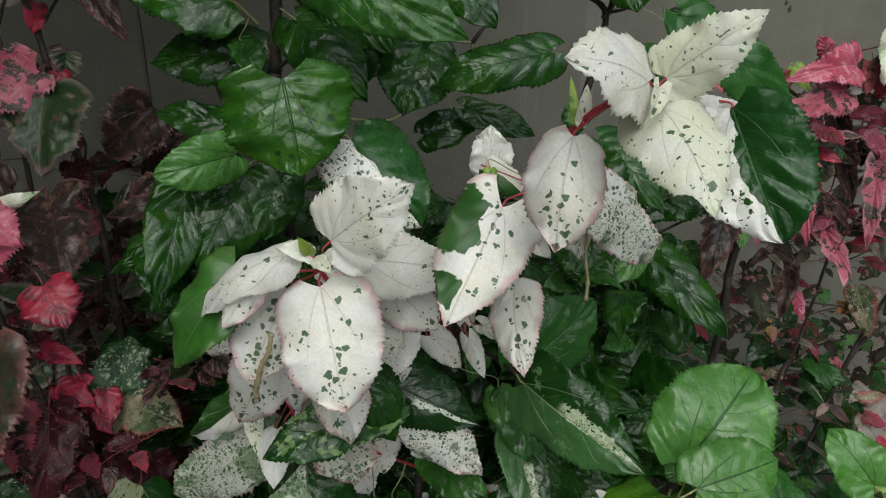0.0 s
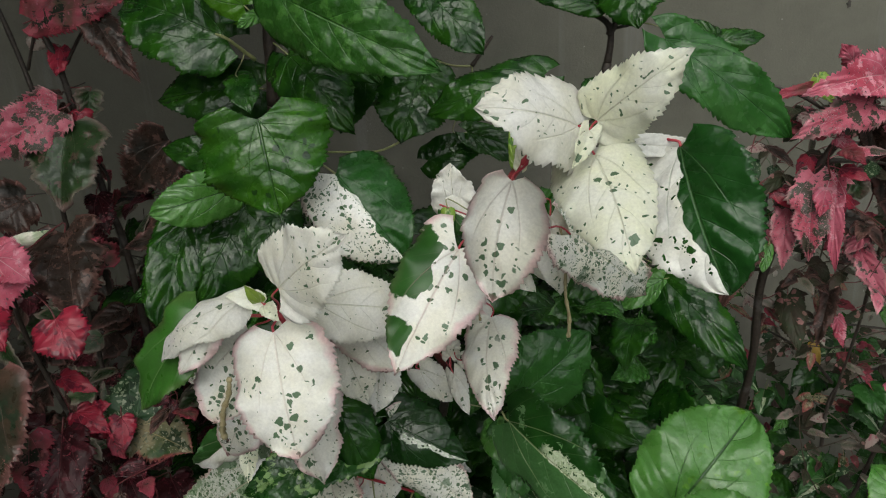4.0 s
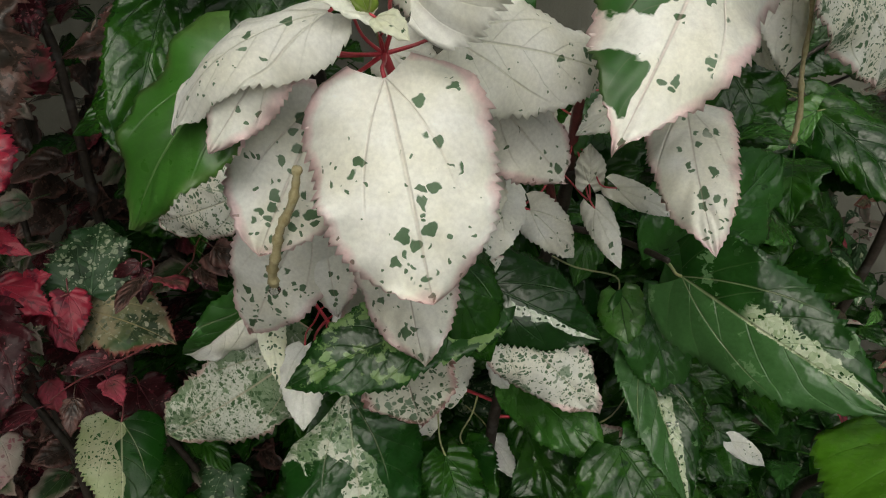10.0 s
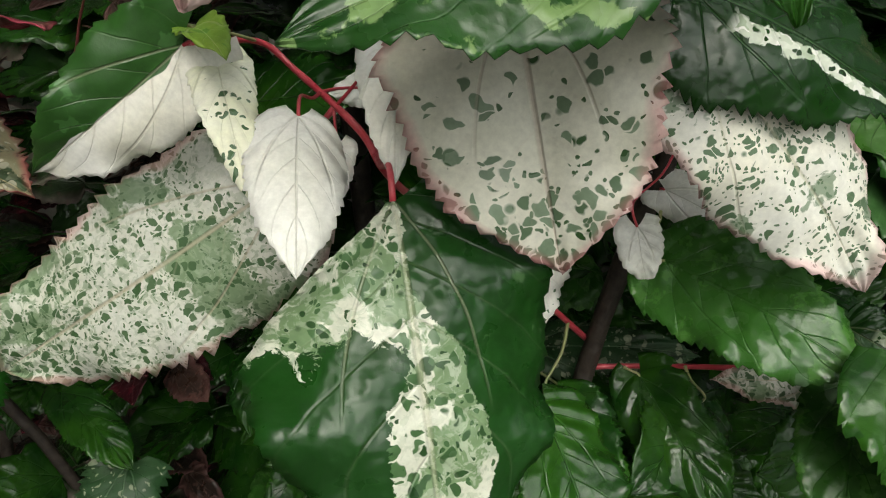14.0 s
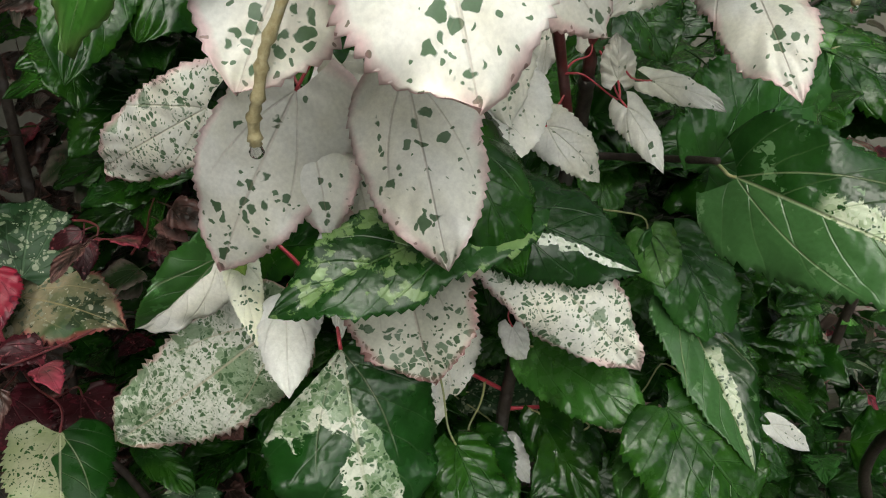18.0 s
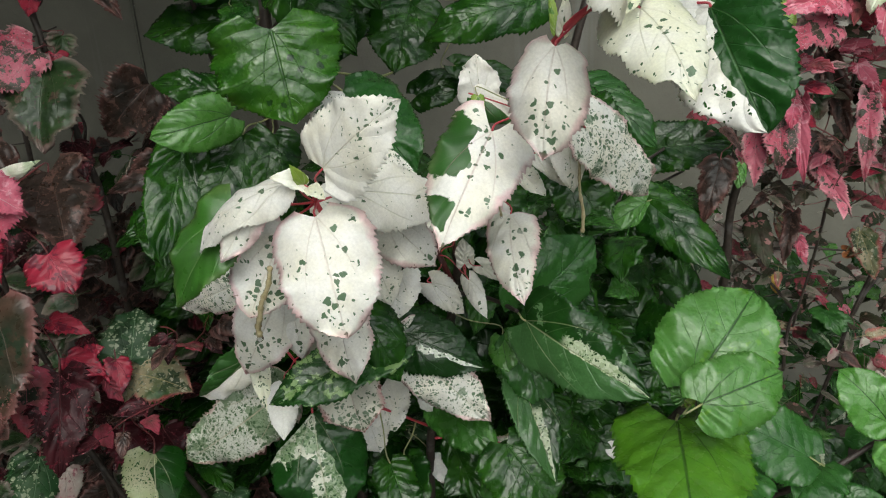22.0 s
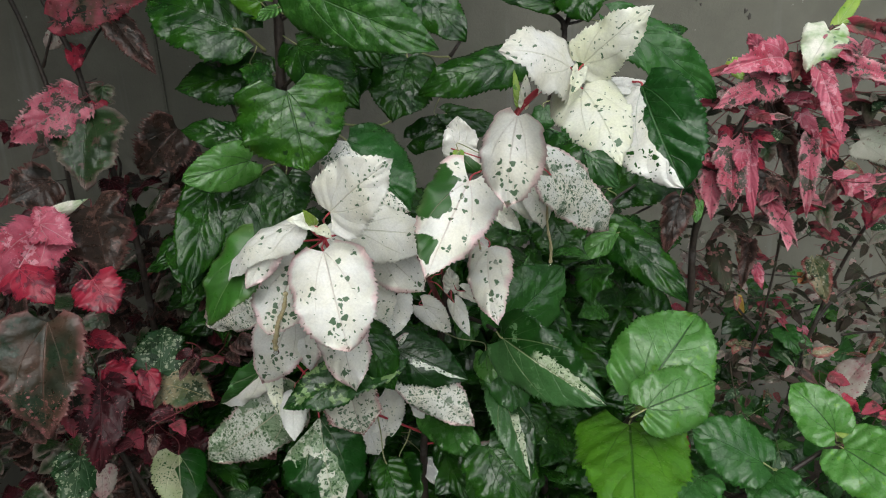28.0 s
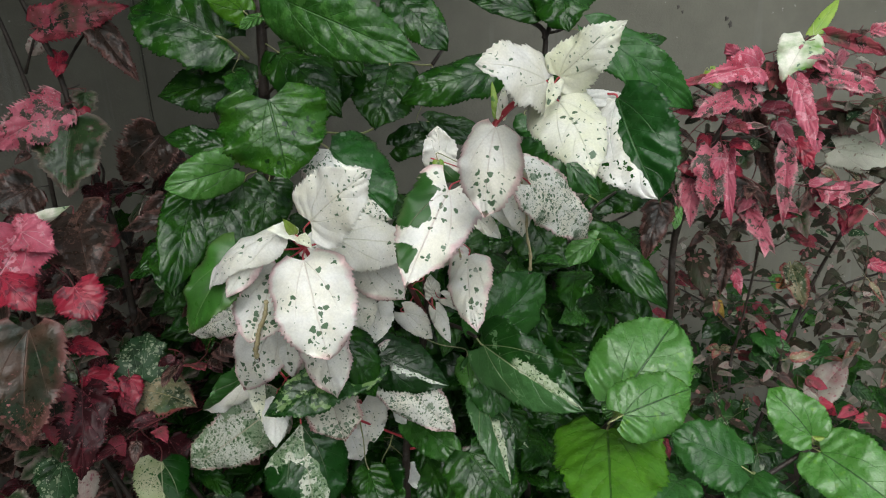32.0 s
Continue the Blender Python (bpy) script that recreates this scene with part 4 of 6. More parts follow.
stem(pink_shrub, [(0.648, 1.250, 0.481), (0.658, 1.260, 0.585), (0.708, 1.270, 0.624), (0.784, 1.280, 0.641)], .0035, .002, BARK)
stem(pink_shrub, [(0.555, 1.200, 0.756), (0.624, 1.200, 0.758), (0.715, 1.200, 0.746)], .003, .0015, BARK)
stem(pink_shrub, [(0.835, 1.250, 0.591), (0.919, 1.270, 0.584), (1.027, 1.300, 0.550)], .003, .0015, BARK)
stem(pink_shrub, [(0.447, 1.100, 0.887), (0.460, 1.100, 0.950), (0.463, 1.100, 1.012)], .003, .0015, BARK)
stem(pink_shrub, [(0.413, 1.100, 1.182), (0.485, 1.080, 1.160), (0.544, 1.080, 1.119)], .0035, .002, BARK)
dangle(white_shrub, [(0.154, 0.775, 1.081), (0.159, 0.768, 1.049), (0.159, 0.765, 1.008), (0.163, 0.765, 0.980), (0.162, 0.765, 0.956)], .0012, .0024)
dangle(white_shrub, [(-0.161, 0.612, 0.992), (-0.166, 0.614, 0.972), (-0.176, 0.618, 0.953), (-0.181, 0.622, 0.936), (-0.186, 0.628, 0.923), (-0.187, 0.632, 0.912)], .0024, .0032)
dangle(white_shrub, [(-0.057, 0.670, 1.046), (-0.052, 0.660, 1.035), (-0.052, 0.655, 1.018)], .0014, .0020)
dangle(white_shrub, [(0.066, 0.740, 1.003), (0.068, 0.740, 0.989)], .0012, .0014)

# ---- leaves ----
leaf(white_shrub, "WP", (-0.114, 0.620, 1.036), (-0.089, 0.568, 0.934), 0.094, (0.08, -0.88, 0.47), 0.06, (-0.116, 0.642, 1.044), "w", form="round", heart=.3, droop=.9, fold=.12, bend=0, bite=.9)
leaf(white_shrub, "W", (-0.100, 0.612, 1.083), (-0.025, 0.572, 1.147), 0.078, (-0.30, -0.93, 0.14), 0.05, (-0.116, 0.642, 1.044), "w", bend=.02, curl=.1, heart=.3, twist=0, ripple=.04, fold=.10, droop=.5, bite=1.1)
leaf(white_shrub, "W", (-0.080, 0.652, 1.050), (0.016, 0.702, 1.014), 0.074, (0.40, -0.78, 0.47), 0.10, (-0.116, 0.642, 1.044), "w", fold=.05, droop=1.0, heart=.4, twist=.1, ripple=.045)
leaf(white_shrub, "W", (-0.140, 0.622, 1.068), (-0.228, 0.604, 1.022), 0.046, (-0.10, -0.60, 0.78), 0.12, (-0.116, 0.642, 1.044), "w", fold=.05, droop=1.2, heart=.3, twist=0)
leaf(white_shrub, "WP", (-0.170, 0.614, 1.048), (-0.200, 0.598, 1.003), 0.036, (0.05, -0.97, 0.25), 0.08, (-0.116, 0.642, 1.044), "w", heart=.2)
leaf(white_shrub, "HQ", (-0.196, 0.640, 1.040), (-0.252, 0.606, 0.957), 0.066, (-0.35, -0.90, 0.25), 0.10, (-0.116, 0.642, 1.044), "w", fold=.3)
leaf(white_shrub, "WP", (-0.152, 0.655, 1.016), (-0.192, 0.625, 0.935), 0.078, (-0.05, -0.97, 0.20), 0.06, (-0.116, 0.642, 1.044), "w", form="broad", heart=.3)
leaf(white_shrub, "WP", (-0.182, 0.730, 0.924), (-0.242, 0.718, 0.817), 0.082, (-0.02, -0.99, 0.15), 0.05, (-0.103, 0.660, 1.012), "w", form="broad")
leaf(white_shrub, "WP", (-0.118, 0.690, 0.936), (-0.100, 0.648, 0.840), 0.070, (-0.08, -0.92, 0.38), 0.06, (-0.103, 0.660, 1.012), "w", form="broad", heart=.3)
leaf(white_shrub, "WM", (-0.250, 0.790, 0.909), (-0.361, 0.853, 0.859), 0.063, (-0.41, -0.89, -0.21), 0.05)
leaf(white_shrub, "W", (-0.089, 0.770, 0.924), (-0.062, 0.758, 0.849), 0.047, (-0.03, -0.99, 0.15), 0.06, (-0.028, 0.770, 0.979), "w")
leaf(white_shrub, "W", (-0.053, 0.770, 0.918), (-0.057, 0.747, 0.869), 0.054, (-0.05, -0.90, 0.43), 0.05, (-0.021, 0.792, 0.963), "w")
leaf(white_shrub, "WP", (-0.056, 0.700, 1.007), (-0.010, 0.707, 0.944), 0.072, (0.41, -0.89, 0.20), 0.05, (-0.071, 0.702, 1.022), "w")
leaf(white_shrub, "W", (-0.085, 0.720, 0.979), (-0.054, 0.713, 0.900), 0.059, (0.30, -0.93, 0.20), 0.06, (-0.066, 0.709, 1.019), "w")
leaf(white_shrub, "W", (-0.018, 0.830, 0.879), (0.025, 0.821, 0.841), 0.039, (0.09, -0.94, 0.32), 0.06, (-0.003, 0.840, 0.901), "w")
leaf(white_shrub, "W", (-0.115, 0.660, 1.042), (-0.088, 0.657, 1.028), 0.039, (0.20, -0.81, 0.55), 0.05, (-0.116, 0.642, 1.044), "w")
leaf(white_shrub, "WY", (-0.118, 0.618, 1.066), (-0.146, 0.604, 1.081), 0.020, (0.20, -0.78, 0.58), 0.10, (-0.116, 0.642, 1.044), "w", fold=.5, heart=.1)
leaf(white_shrub, "WY", (-0.116, 0.614, 1.066), (-0.100, 0.598, 1.058), 0.016, (-0.11, -0.57, 0.82), 0.10, (-0.116, 0.642, 1.044), "w", fold=.4, heart=.1)
leaf(white_shrub, "GY", (-0.120, 0.616, 1.068), (-0.128, 0.604, 1.090), 0.012, (0.30, -0.90, 0.20), 0.10, (-0.116, 0.642, 1.044), "g", fold=.5, heart=.1)
leaf(white_shrub, "HL", (-0.261, 0.806, 0.800), (-0.336, 0.803, 0.744), 0.051, (0.18, -0.96, -0.19), 0.10, (-0.262, 0.819, 0.799), "w")
leaf(white_shrub, "WY", (-0.250, 0.815, 0.794), (-0.230, 0.751, 0.753), 0.026, (0.07, -0.52, 0.85), 0.08, (-0.252, 0.833, 0.800), "w")
leaf(white_shrub, "WN", (-0.211, 0.780, 0.775), (-0.209, 0.724, 0.730), 0.038, (0.17, -0.60, 0.78), 0.06, (-0.208, 0.836, 0.778), "w", heart=.15, form="broad")
leaf(white_shrub, "WN", (-0.200, 0.820, 0.755), (-0.202, 0.793, 0.731), 0.019, (0.10, -0.67, 0.74), 0.06, (-0.201, 0.827, 0.772), "w")
leaf(white_shrub, "WN", (-0.173, 0.810, 0.802), (-0.170, 0.755, 0.754), 0.031, (-0.05, -0.66, 0.75), 0.06, (-0.201, 0.827, 0.772), "w")
leaf(white_shrub, "GY", (-0.256, 0.806, 0.807), (-0.236, 0.772, 0.797), 0.020, (0.10, -0.60, 0.78), 0.08, (-0.239, 0.850, 0.800), "g", fold=.4)
leaf(white_shrub, "WN", (-0.180, 0.880, 0.776), (-0.209, 0.879, 0.773), 0.021, (-0.00, -0.95, 0.32), 0.06, (-0.208, 0.836, 0.778), "w")
leaf(white_shrub, "CC", (-0.173, 0.750, 0.748), (-0.160, 0.690, 0.632), 0.120, (0.20, -0.79, 0.58), 0.07, (-0.182, 0.815, 0.754), "w", heart=.3, form="wedge", form_right="broad", bite=.35, ragged=.06, quilt=2.4)
leaf(white_shrub, "WS", (-0.226, 0.830, 0.737), (-0.371, 0.826, 0.627), 0.094, (-0.12, -0.97, 0.20), 0.05, (-0.201, 0.827, 0.772), "w", form="broad", bite=1.1, heart=.4)
leaf(white_shrub, "WG", (-0.129, 0.765, 0.828), (-0.112, 0.732, 0.725), 0.101, (-0.24, -0.94, 0.26), 0.06)
leaf(white_shrub, "WM", (-0.050, 0.790, 0.810), (0.048, 0.787, 0.694), 0.080, (0.15, -0.98, 0.15), 0.05)
leaf(white_shrub, "GP", (-0.057, 0.790, 0.829), (0.042, 0.782, 0.779), 0.080, (0.18, -0.86, 0.49), 0.06)
leaf(white_shrub, "G", (-0.095, 0.715, 0.902), (-0.055, 0.690, 0.817), 0.060, (0.15, -0.86, 0.49), 0.06, (-0.021, 0.792, 0.963), "g")
leaf(white_shrub, "GM", (-0.082, 0.712, 0.846), (-0.201, 0.672, 0.809), 0.067, (0.03, -0.72, 0.69), 0.06, heart=1.1)
leaf(white_shrub, "WN", (-0.041, 0.860, 0.705), (-0.036, 0.853, 0.672), 0.026, (-0.30, -0.94, 0.15), 0.06, (-0.008, 0.901, 0.743), "w")
leaf(white_shrub, "WN", (-0.013, 0.900, 0.716), (0.034, 0.874, 0.696), 0.029, (-0.30, -0.86, 0.41), 0.06, (-0.014, 0.909, 0.710), "w")
leaf(white_shrub, "WN", (-0.038, 0.950, 0.529), (-0.014, 0.932, 0.493), 0.031, (-0.04, -0.90, 0.42), 0.05, (-0.042, 0.941, 0.540), "w")
leaf(white_shrub, "WS", (-0.144, 0.800, 0.646), (-0.154, 0.759, 0.605), 0.050, (-0.08, -0.69, 0.71), 0.05, (-0.138, 0.849, 0.704), "w")
leaf(white_shrub, "W", (-0.106, 0.900, 0.692), (-0.092, 0.885, 0.625), 0.080, (0.25, -0.93, 0.26), 0.05, (-0.118, 0.870, 0.684), "w")
leaf(white_shrub, "W", (-0.126, 0.880, 0.652), (-0.110, 0.870, 0.605), 0.056, (0.32, -0.90, 0.30), 0.05, (-0.118, 0.870, 0.684), "w")
leaf(white_shrub, "G", (-0.094, 0.830, 0.612), (-0.070, 0.780, 0.556), 0.062, (0.19, -0.70, 0.69), 0.05, (-0.108, 0.878, 0.673), "g")
leaf(white_shrub, "HR", (0.057, 0.668, 1.097), (0.002, 0.594, 1.006), 0.090, (0.05, -0.76, 0.65), 0.06, (0.089, 0.691, 1.111), "w", fold=.10, droop=.8)
leaf(white_shrub, "WP", (0.110, 0.606, 1.177), (0.084, 0.560, 1.094), 0.068, (-0.15, -0.87, 0.47), 0.06, (0.126, 0.608, 1.194), "w", fold=.05, droop=1.3, form="broad", heart=.2)
leaf(white_shrub, "WM", (0.164, 0.758, 1.078), (0.257, 0.820, 0.977), 0.076, (0.12, -0.90, 0.42), 0.08, (0.082, 0.708, 1.089), "w", fold=.05, droop=.5)
leaf(white_shrub, "W", (0.144, 0.780, 1.091), (0.155, 0.780, 1.000), 0.048, (-0.03, -1.00, -0.00), 0.05, (0.082, 0.708, 1.089), "w")
leaf(white_shrub, "W", (0.114, 0.800, 1.044), (0.164, 0.811, 1.000), 0.028, (0.34, -0.93, 0.16), 0.05, (0.057, 0.742, 1.037), "w")
leaf(white_shrub, "W", (0.096, 0.820, 1.021), (0.126, 0.812, 0.987), 0.027, (0.12, -0.94, 0.33), 0.05, (0.032, 0.768, 1.022), "w")
leaf(white_shrub, "W", (0.048, 0.720, 1.121), (0.050, 0.720, 1.166), 0.044, (-0.09, -1.00, 0.00), 0.05, (0.082, 0.708, 1.089), "w")
leaf(white_shrub, "HL", (0.047, 0.700, 1.126), (0.084, 0.693, 1.102), 0.032, (0.09, -0.91, 0.40), 0.06, (0.089, 0.691, 1.111), "w")
leaf(white_shrub, "GY", (0.046, 0.694, 1.128), (0.046, 0.684, 1.108), 0.013, (-0.05, -0.91, 0.42), 0.06, (0.091, 0.682, 1.120), "g")
leaf(white_shrub, "W", (0.025, 0.800, 0.913), (0.027, 0.807, 0.944), 0.024, (-0.20, -0.95, 0.23), 0.05, (-0.007, 0.830, 0.916), "w")
leaf(white_shrub, "W", (0.045, 0.790, 0.913), (0.094, 0.776, 0.896), 0.021, (-0.11, -0.90, 0.41), 0.08, (0.017, 0.833, 0.936), "w")
leaf(white_shrub, "W", (0.029, 0.790, 0.896), (0.046, 0.760, 0.858), 0.023, (-0.22, -0.81, 0.54), 0.06, (0.017, 0.833, 0.936), "w")
leaf(white_shrub, "W", (0.058, 0.800, 0.983), (0.009, 0.794, 0.959), 0.033, (-0.09, -0.91, 0.41), 0.06, (0.018, 0.797, 0.989), "w")
leaf(white_shrub, "W", (-0.012, 0.850, 0.967), (-0.016, 0.847, 0.910), 0.030, (-0.14, -0.99, 0.06), 0.05, (0.018, 0.815, 0.962), "w")
leaf(white_shrub, "WP", (0.079, 0.752, 0.987), (0.072, 0.668, 0.912), 0.058, (-0.25, -0.72, 0.60), 0.10, (0.044, 0.755, 1.030), "w", bend=-.1, form="broad", heart=.15)
leaf(white_shrub, "W", (0.063, 0.770, 0.987), (0.090, 0.726, 0.934), 0.031, (-0.35, -0.80, 0.49), 0.08, (0.032, 0.768, 1.022), "w")
leaf(white_shrub, "HL", (0.014, 0.830, 0.936), (0.025, 0.840, 0.972), 0.023, (-0.19, -0.93, 0.32), 0.05, (-0.007, 0.830, 0.916), "w")
leaf(white_shrub, "WY", (0.172, 0.571, 1.204), (0.200, 0.490, 1.145), 0.070, (-0.15, -0.62, 0.76), 0.07, (0.166, 0.580, 1.210), "w", heart=.7, droop=.9, fold=.1)
leaf(white_shrub, "WY", (0.174, 0.576, 1.228), (0.231, 0.540, 1.278), 0.052, (-0.52, -0.84, 0.05), 0.06, (0.166, 0.580, 1.210), "w", heart=.35, fold=.2)
leaf(white_shrub, "W", (0.160, 0.575, 1.225), (0.096, 0.524, 1.248), 0.070, (0.38, -0.80, 0.45), 0.08, (0.166, 0.580, 1.210), "w", heart=.7, droop=.8, fold=.1, bend=.06, form="broad", twist=0, ripple=.05, bite=1.1)
leaf(white_shrub, "HG", (0.240, 0.606, 1.200), (0.266, 0.537, 1.105), 0.092, (-0.50, -0.76, 0.40), 0.10, (0.226, 0.622, 1.206), "w", quilt=4.2, form="round", bite=.8, heart=.3)
leaf(white_shrub, "W", (0.187, 0.610, 1.203), (0.283, 0.630, 1.193), 0.019, (0.23, -0.91, 0.34), 0.05)
leaf(white_shrub, "WY", (0.168, 0.572, 1.222), (0.155, 0.545, 1.200), 0.016, (0.30, -0.80, 0.50), 0.10, (0.166, 0.580, 1.210), "w", fold=.6)
leaf(white_shrub, "GB", (0.198, 0.630, 1.216), (0.169, 0.679, 1.250), 0.034, (-0.40, -0.67, 0.63), 0.05, (0.166, 0.580, 1.210), "g")
leaf(white_shrub, "WY", (0.117, 0.610, 1.189), (0.123, 0.617, 1.218), 0.012, (-0.21, -0.94, 0.27), 0.05, (0.115, 0.621, 1.180), "w")
leaf(white_shrub, "GY", (0.112, 0.615, 1.188), (0.110, 0.636, 1.223), 0.008, (-0.16, -0.85, 0.50), 0.05, (0.115, 0.621, 1.180), "g")
leaf(white_shrub, "GV", (0.094, 0.758, 0.852), (0.217, 0.660, 0.796), 0.097, (-0.46, -0.80, 0.39), 0.06, (0.081, 0.773, 0.861), "g")
leaf(green_shrub, "GB", (0.093, 0.800, 0.850), (0.193, 0.840, 0.923), 0.104, (0.24, -0.95, 0.19), 0.05)
leaf(green_shrub, "GB", (0.092, 0.860, 0.777), (0.119, 0.804, 0.703), 0.071, (0.06, -0.79, 0.62), 0.05)
leaf(green_shrub, "GV", (0.093, 0.840, 0.728), (0.125, 0.749, 0.627), 0.062, (0.04, -0.74, 0.68), 0.05)
leaf(green_shrub, "G", (0.133, 0.860, 0.684), (0.137, 0.817, 0.639), 0.063, (-0.02, -0.72, 0.69), 0.05)
leaf(green_shrub, "GL", (0.109, 0.860, 0.766), (0.104, 0.834, 0.711), 0.041, (-0.06, -0.90, 0.43), 0.05)
leaf(green_shrub, "G", (0.066, 0.780, 0.668), (0.119, 0.729, 0.603), 0.111, (0.15, -0.71, 0.68), 0.05)
leaf(green_shrub, "G", (-0.272, 1.000, 1.278), (-0.425, 1.022, 1.343), 0.130, (0.08, -0.87, 0.49), 0.06, (-0.266, 1.008, 1.270), "g")
leaf(green_shrub, "G", (-0.257, 1.050, 1.206), (-0.408, 1.033, 1.202), 0.088, (0.09, -0.89, 0.45), 0.05, (-0.229, 1.028, 1.209), "g")
leaf(green_shrub, "HK", (-0.177, 0.820, 1.200), (-0.158, 0.798, 1.095), 0.152, (0.20, -0.95, 0.24), 0.06)
leaf(green_shrub, "GL", (-0.267, 0.920, 1.093), (-0.354, 0.865, 1.079), 0.065, (0.50, -0.84, 0.21), 0.05)
leaf(green_shrub, "GV2", (-0.154, 0.880, 1.328), (0.028, 0.837, 1.240), 0.096, (-0.16, -0.98, 0.14), 0.06)
leaf(green_shrub, "G", (-0.006, 1.000, 1.326), (0.069, 0.968, 1.246), 0.070, (0.04, -0.92, 0.40), 0.06, (-0.118, 1.000, 1.329), "g")
leaf(green_shrub, "G", (0.143, 1.000, 1.211), (-0.011, 0.979, 1.173), 0.073, (0.00, -0.88, 0.47), 0.07)
leaf(green_shrub, "G", (-0.029, 1.100, 1.219), (-0.056, 1.034, 1.124), 0.111, (0.11, -0.83, 0.54), 0.05, (0.043, 1.100, 1.217), "g")
leaf(green_shrub, "G", (-0.192, 1.000, 1.254), (-0.096, 0.920, 1.170), 0.092, (-0.03, -0.74, 0.67), 0.06, (-0.222, 1.021, 1.272), "g")
leaf(green_shrub, "G", (-0.154, 1.050, 1.315), (-0.066, 0.976, 1.218), 0.099, (-0.00, -0.80, 0.60), 0.06, (-0.177, 1.005, 1.306), "g")
leaf(green_shrub, "G", (-0.125, 1.120, 1.249), (-0.146, 1.048, 1.139), 0.097, (0.18, -0.84, 0.51), 0.06)
leaf(green_shrub, "HG2", (-0.112, 0.880, 1.120), (-0.026, 0.845, 1.018), 0.124, (0.05, -0.80, 0.60), 0.06, (-0.060, 1.034, 1.124), "g", quilt=2.6, form="broad", bite=.8)
leaf(green_shrub, "G", (-0.340, 0.950, 1.058), (-0.369, 0.856, 0.922), 0.076, (0.31, -0.81, 0.49), 0.06)
leaf(green_shrub, "G", (-0.269, 0.970, 1.059), (-0.322, 0.886, 0.950), 0.122, (0.24, -0.82, 0.51), 0.06, (-0.239, 1.038, 1.074), "g")
leaf(green_shrub, "G", (-0.231, 0.980, 1.054), (-0.240, 0.922, 0.977), 0.087, (0.24, -0.79, 0.57), 0.06, (-0.239, 1.038, 1.074), "g")
leaf(green_shrub, "G", (-0.274, 1.000, 1.108), (-0.398, 1.008, 1.135), 0.056, (0.07, -0.81, 0.58), 0.05, (-0.237, 1.035, 1.111), "g")
leaf(green_shrub, "G", (-0.240, 1.000, 1.319), (-0.265, 0.969, 1.300), 0.029, (0.49, -0.71, 0.51), 0.05, (-0.220, 1.020, 1.326), "g")
leaf(green_shrub, "GL", (-0.211, 0.980, 1.309), (-0.236, 0.951, 1.295), 0.019, (0.52, -0.69, 0.51), 0.05, (-0.191, 1.010, 1.302), "g")
leaf(green_shrub, "GL", (-0.206, 1.000, 1.313), (-0.186, 1.012, 1.342), 0.019, (0.18, -0.95, 0.27), 0.05, (-0.205, 1.015, 1.297), "g")
leaf(green_shrub, "G", (-0.266, 1.000, 1.228), (-0.240, 0.960, 1.187), 0.044, (0.13, -0.67, 0.73), 0.05, (-0.258, 1.019, 1.259), "g")
leaf(green_shrub, "G", (0.032, 1.100, 1.122), (0.138, 1.086, 1.084), 0.049, (0.07, -0.86, 0.51), 0.05, (0.043, 1.100, 1.217), "g")
leaf(green_shrub, "G", (-0.030, 1.100, 1.082), (0.061, 1.112, 1.104), 0.059, (-0.01, -0.85, 0.52), 0.05)
leaf(green_shrub, "G", (0.158, 0.950, 1.074), (0.230, 0.882, 1.044), 0.095, (-0.32, -0.65, 0.69), 0.06)
leaf(green_shrub, "GB", (0.211, 0.980, 1.097), (0.289, 0.914, 1.020), 0.067, (-0.13, -0.81, 0.57), 0.06)
leaf(green_shrub, "GB", (0.199, 1.100, 1.122), (0.201, 1.084, 1.086), 0.044, (-0.08, -0.91, 0.40), 0.05, (0.222, 1.124, 1.139), "g")
leaf(green_shrub, "GB", (0.267, 0.850, 1.261), (0.401, 0.840, 1.153), 0.069, (0.12, -0.96, 0.24), 0.06)
leaf(green_shrub, "G", (0.369, 1.100, 1.230), (0.443, 1.104, 1.239), 0.036, (-0.01, -0.87, 0.50), 0.05, (0.274, 1.120, 1.264), "g")
leaf(green_shrub, "G", (0.376, 1.100, 1.244), (0.327, 1.107, 1.262), 0.023, (0.01, -0.93, 0.38), 0.05)
leaf(green_shrub, "G", (0.260, 1.100, 1.332), (0.267, 1.048, 1.263), 0.098, (-0.17, -0.79, 0.58), 0.06, (0.252, 1.120, 1.328), "g")
leaf(green_shrub, "G", (0.217, 1.100, 1.292), (0.110, 1.108, 1.318), 0.041, (0.02, -0.93, 0.36), 0.06, (0.249, 1.120, 1.288), "g")
leaf(green_shrub, "G", (0.343, 1.220, 0.945), (0.506, 1.185, 0.960), 0.093, (-0.22, -0.77, 0.60), 0.05, (0.346, 1.185, 0.933), "g")
leaf(green_shrub, "G", (0.308, 1.060, 0.908), (0.414, 0.953, 0.813), 0.077, (-0.15, -0.74, 0.66), 0.06, (0.276, 1.123, 0.920), "g")
leaf(green_shrub, "GL", (0.313, 1.050, 0.905), (0.239, 1.030, 0.867), 0.042, (-0.15, -0.73, 0.67), 0.05, (0.281, 1.125, 0.925), "g")
leaf(green_shrub, "G", (0.432, 1.200, 0.690), (0.316, 1.262, 0.834), 0.079, (0.06, -0.90, 0.43), 0.05)
leaf(green_shrub, "G", (0.330, 1.100, 0.644), (0.296, 1.213, 0.767), 0.098, (-0.11, -0.75, 0.66), 0.05)
leaf(green_shrub, "G", (0.184, 1.000, 0.972), (0.234, 0.965, 0.891), 0.095, (0.06, -0.90, 0.43), 0.05)
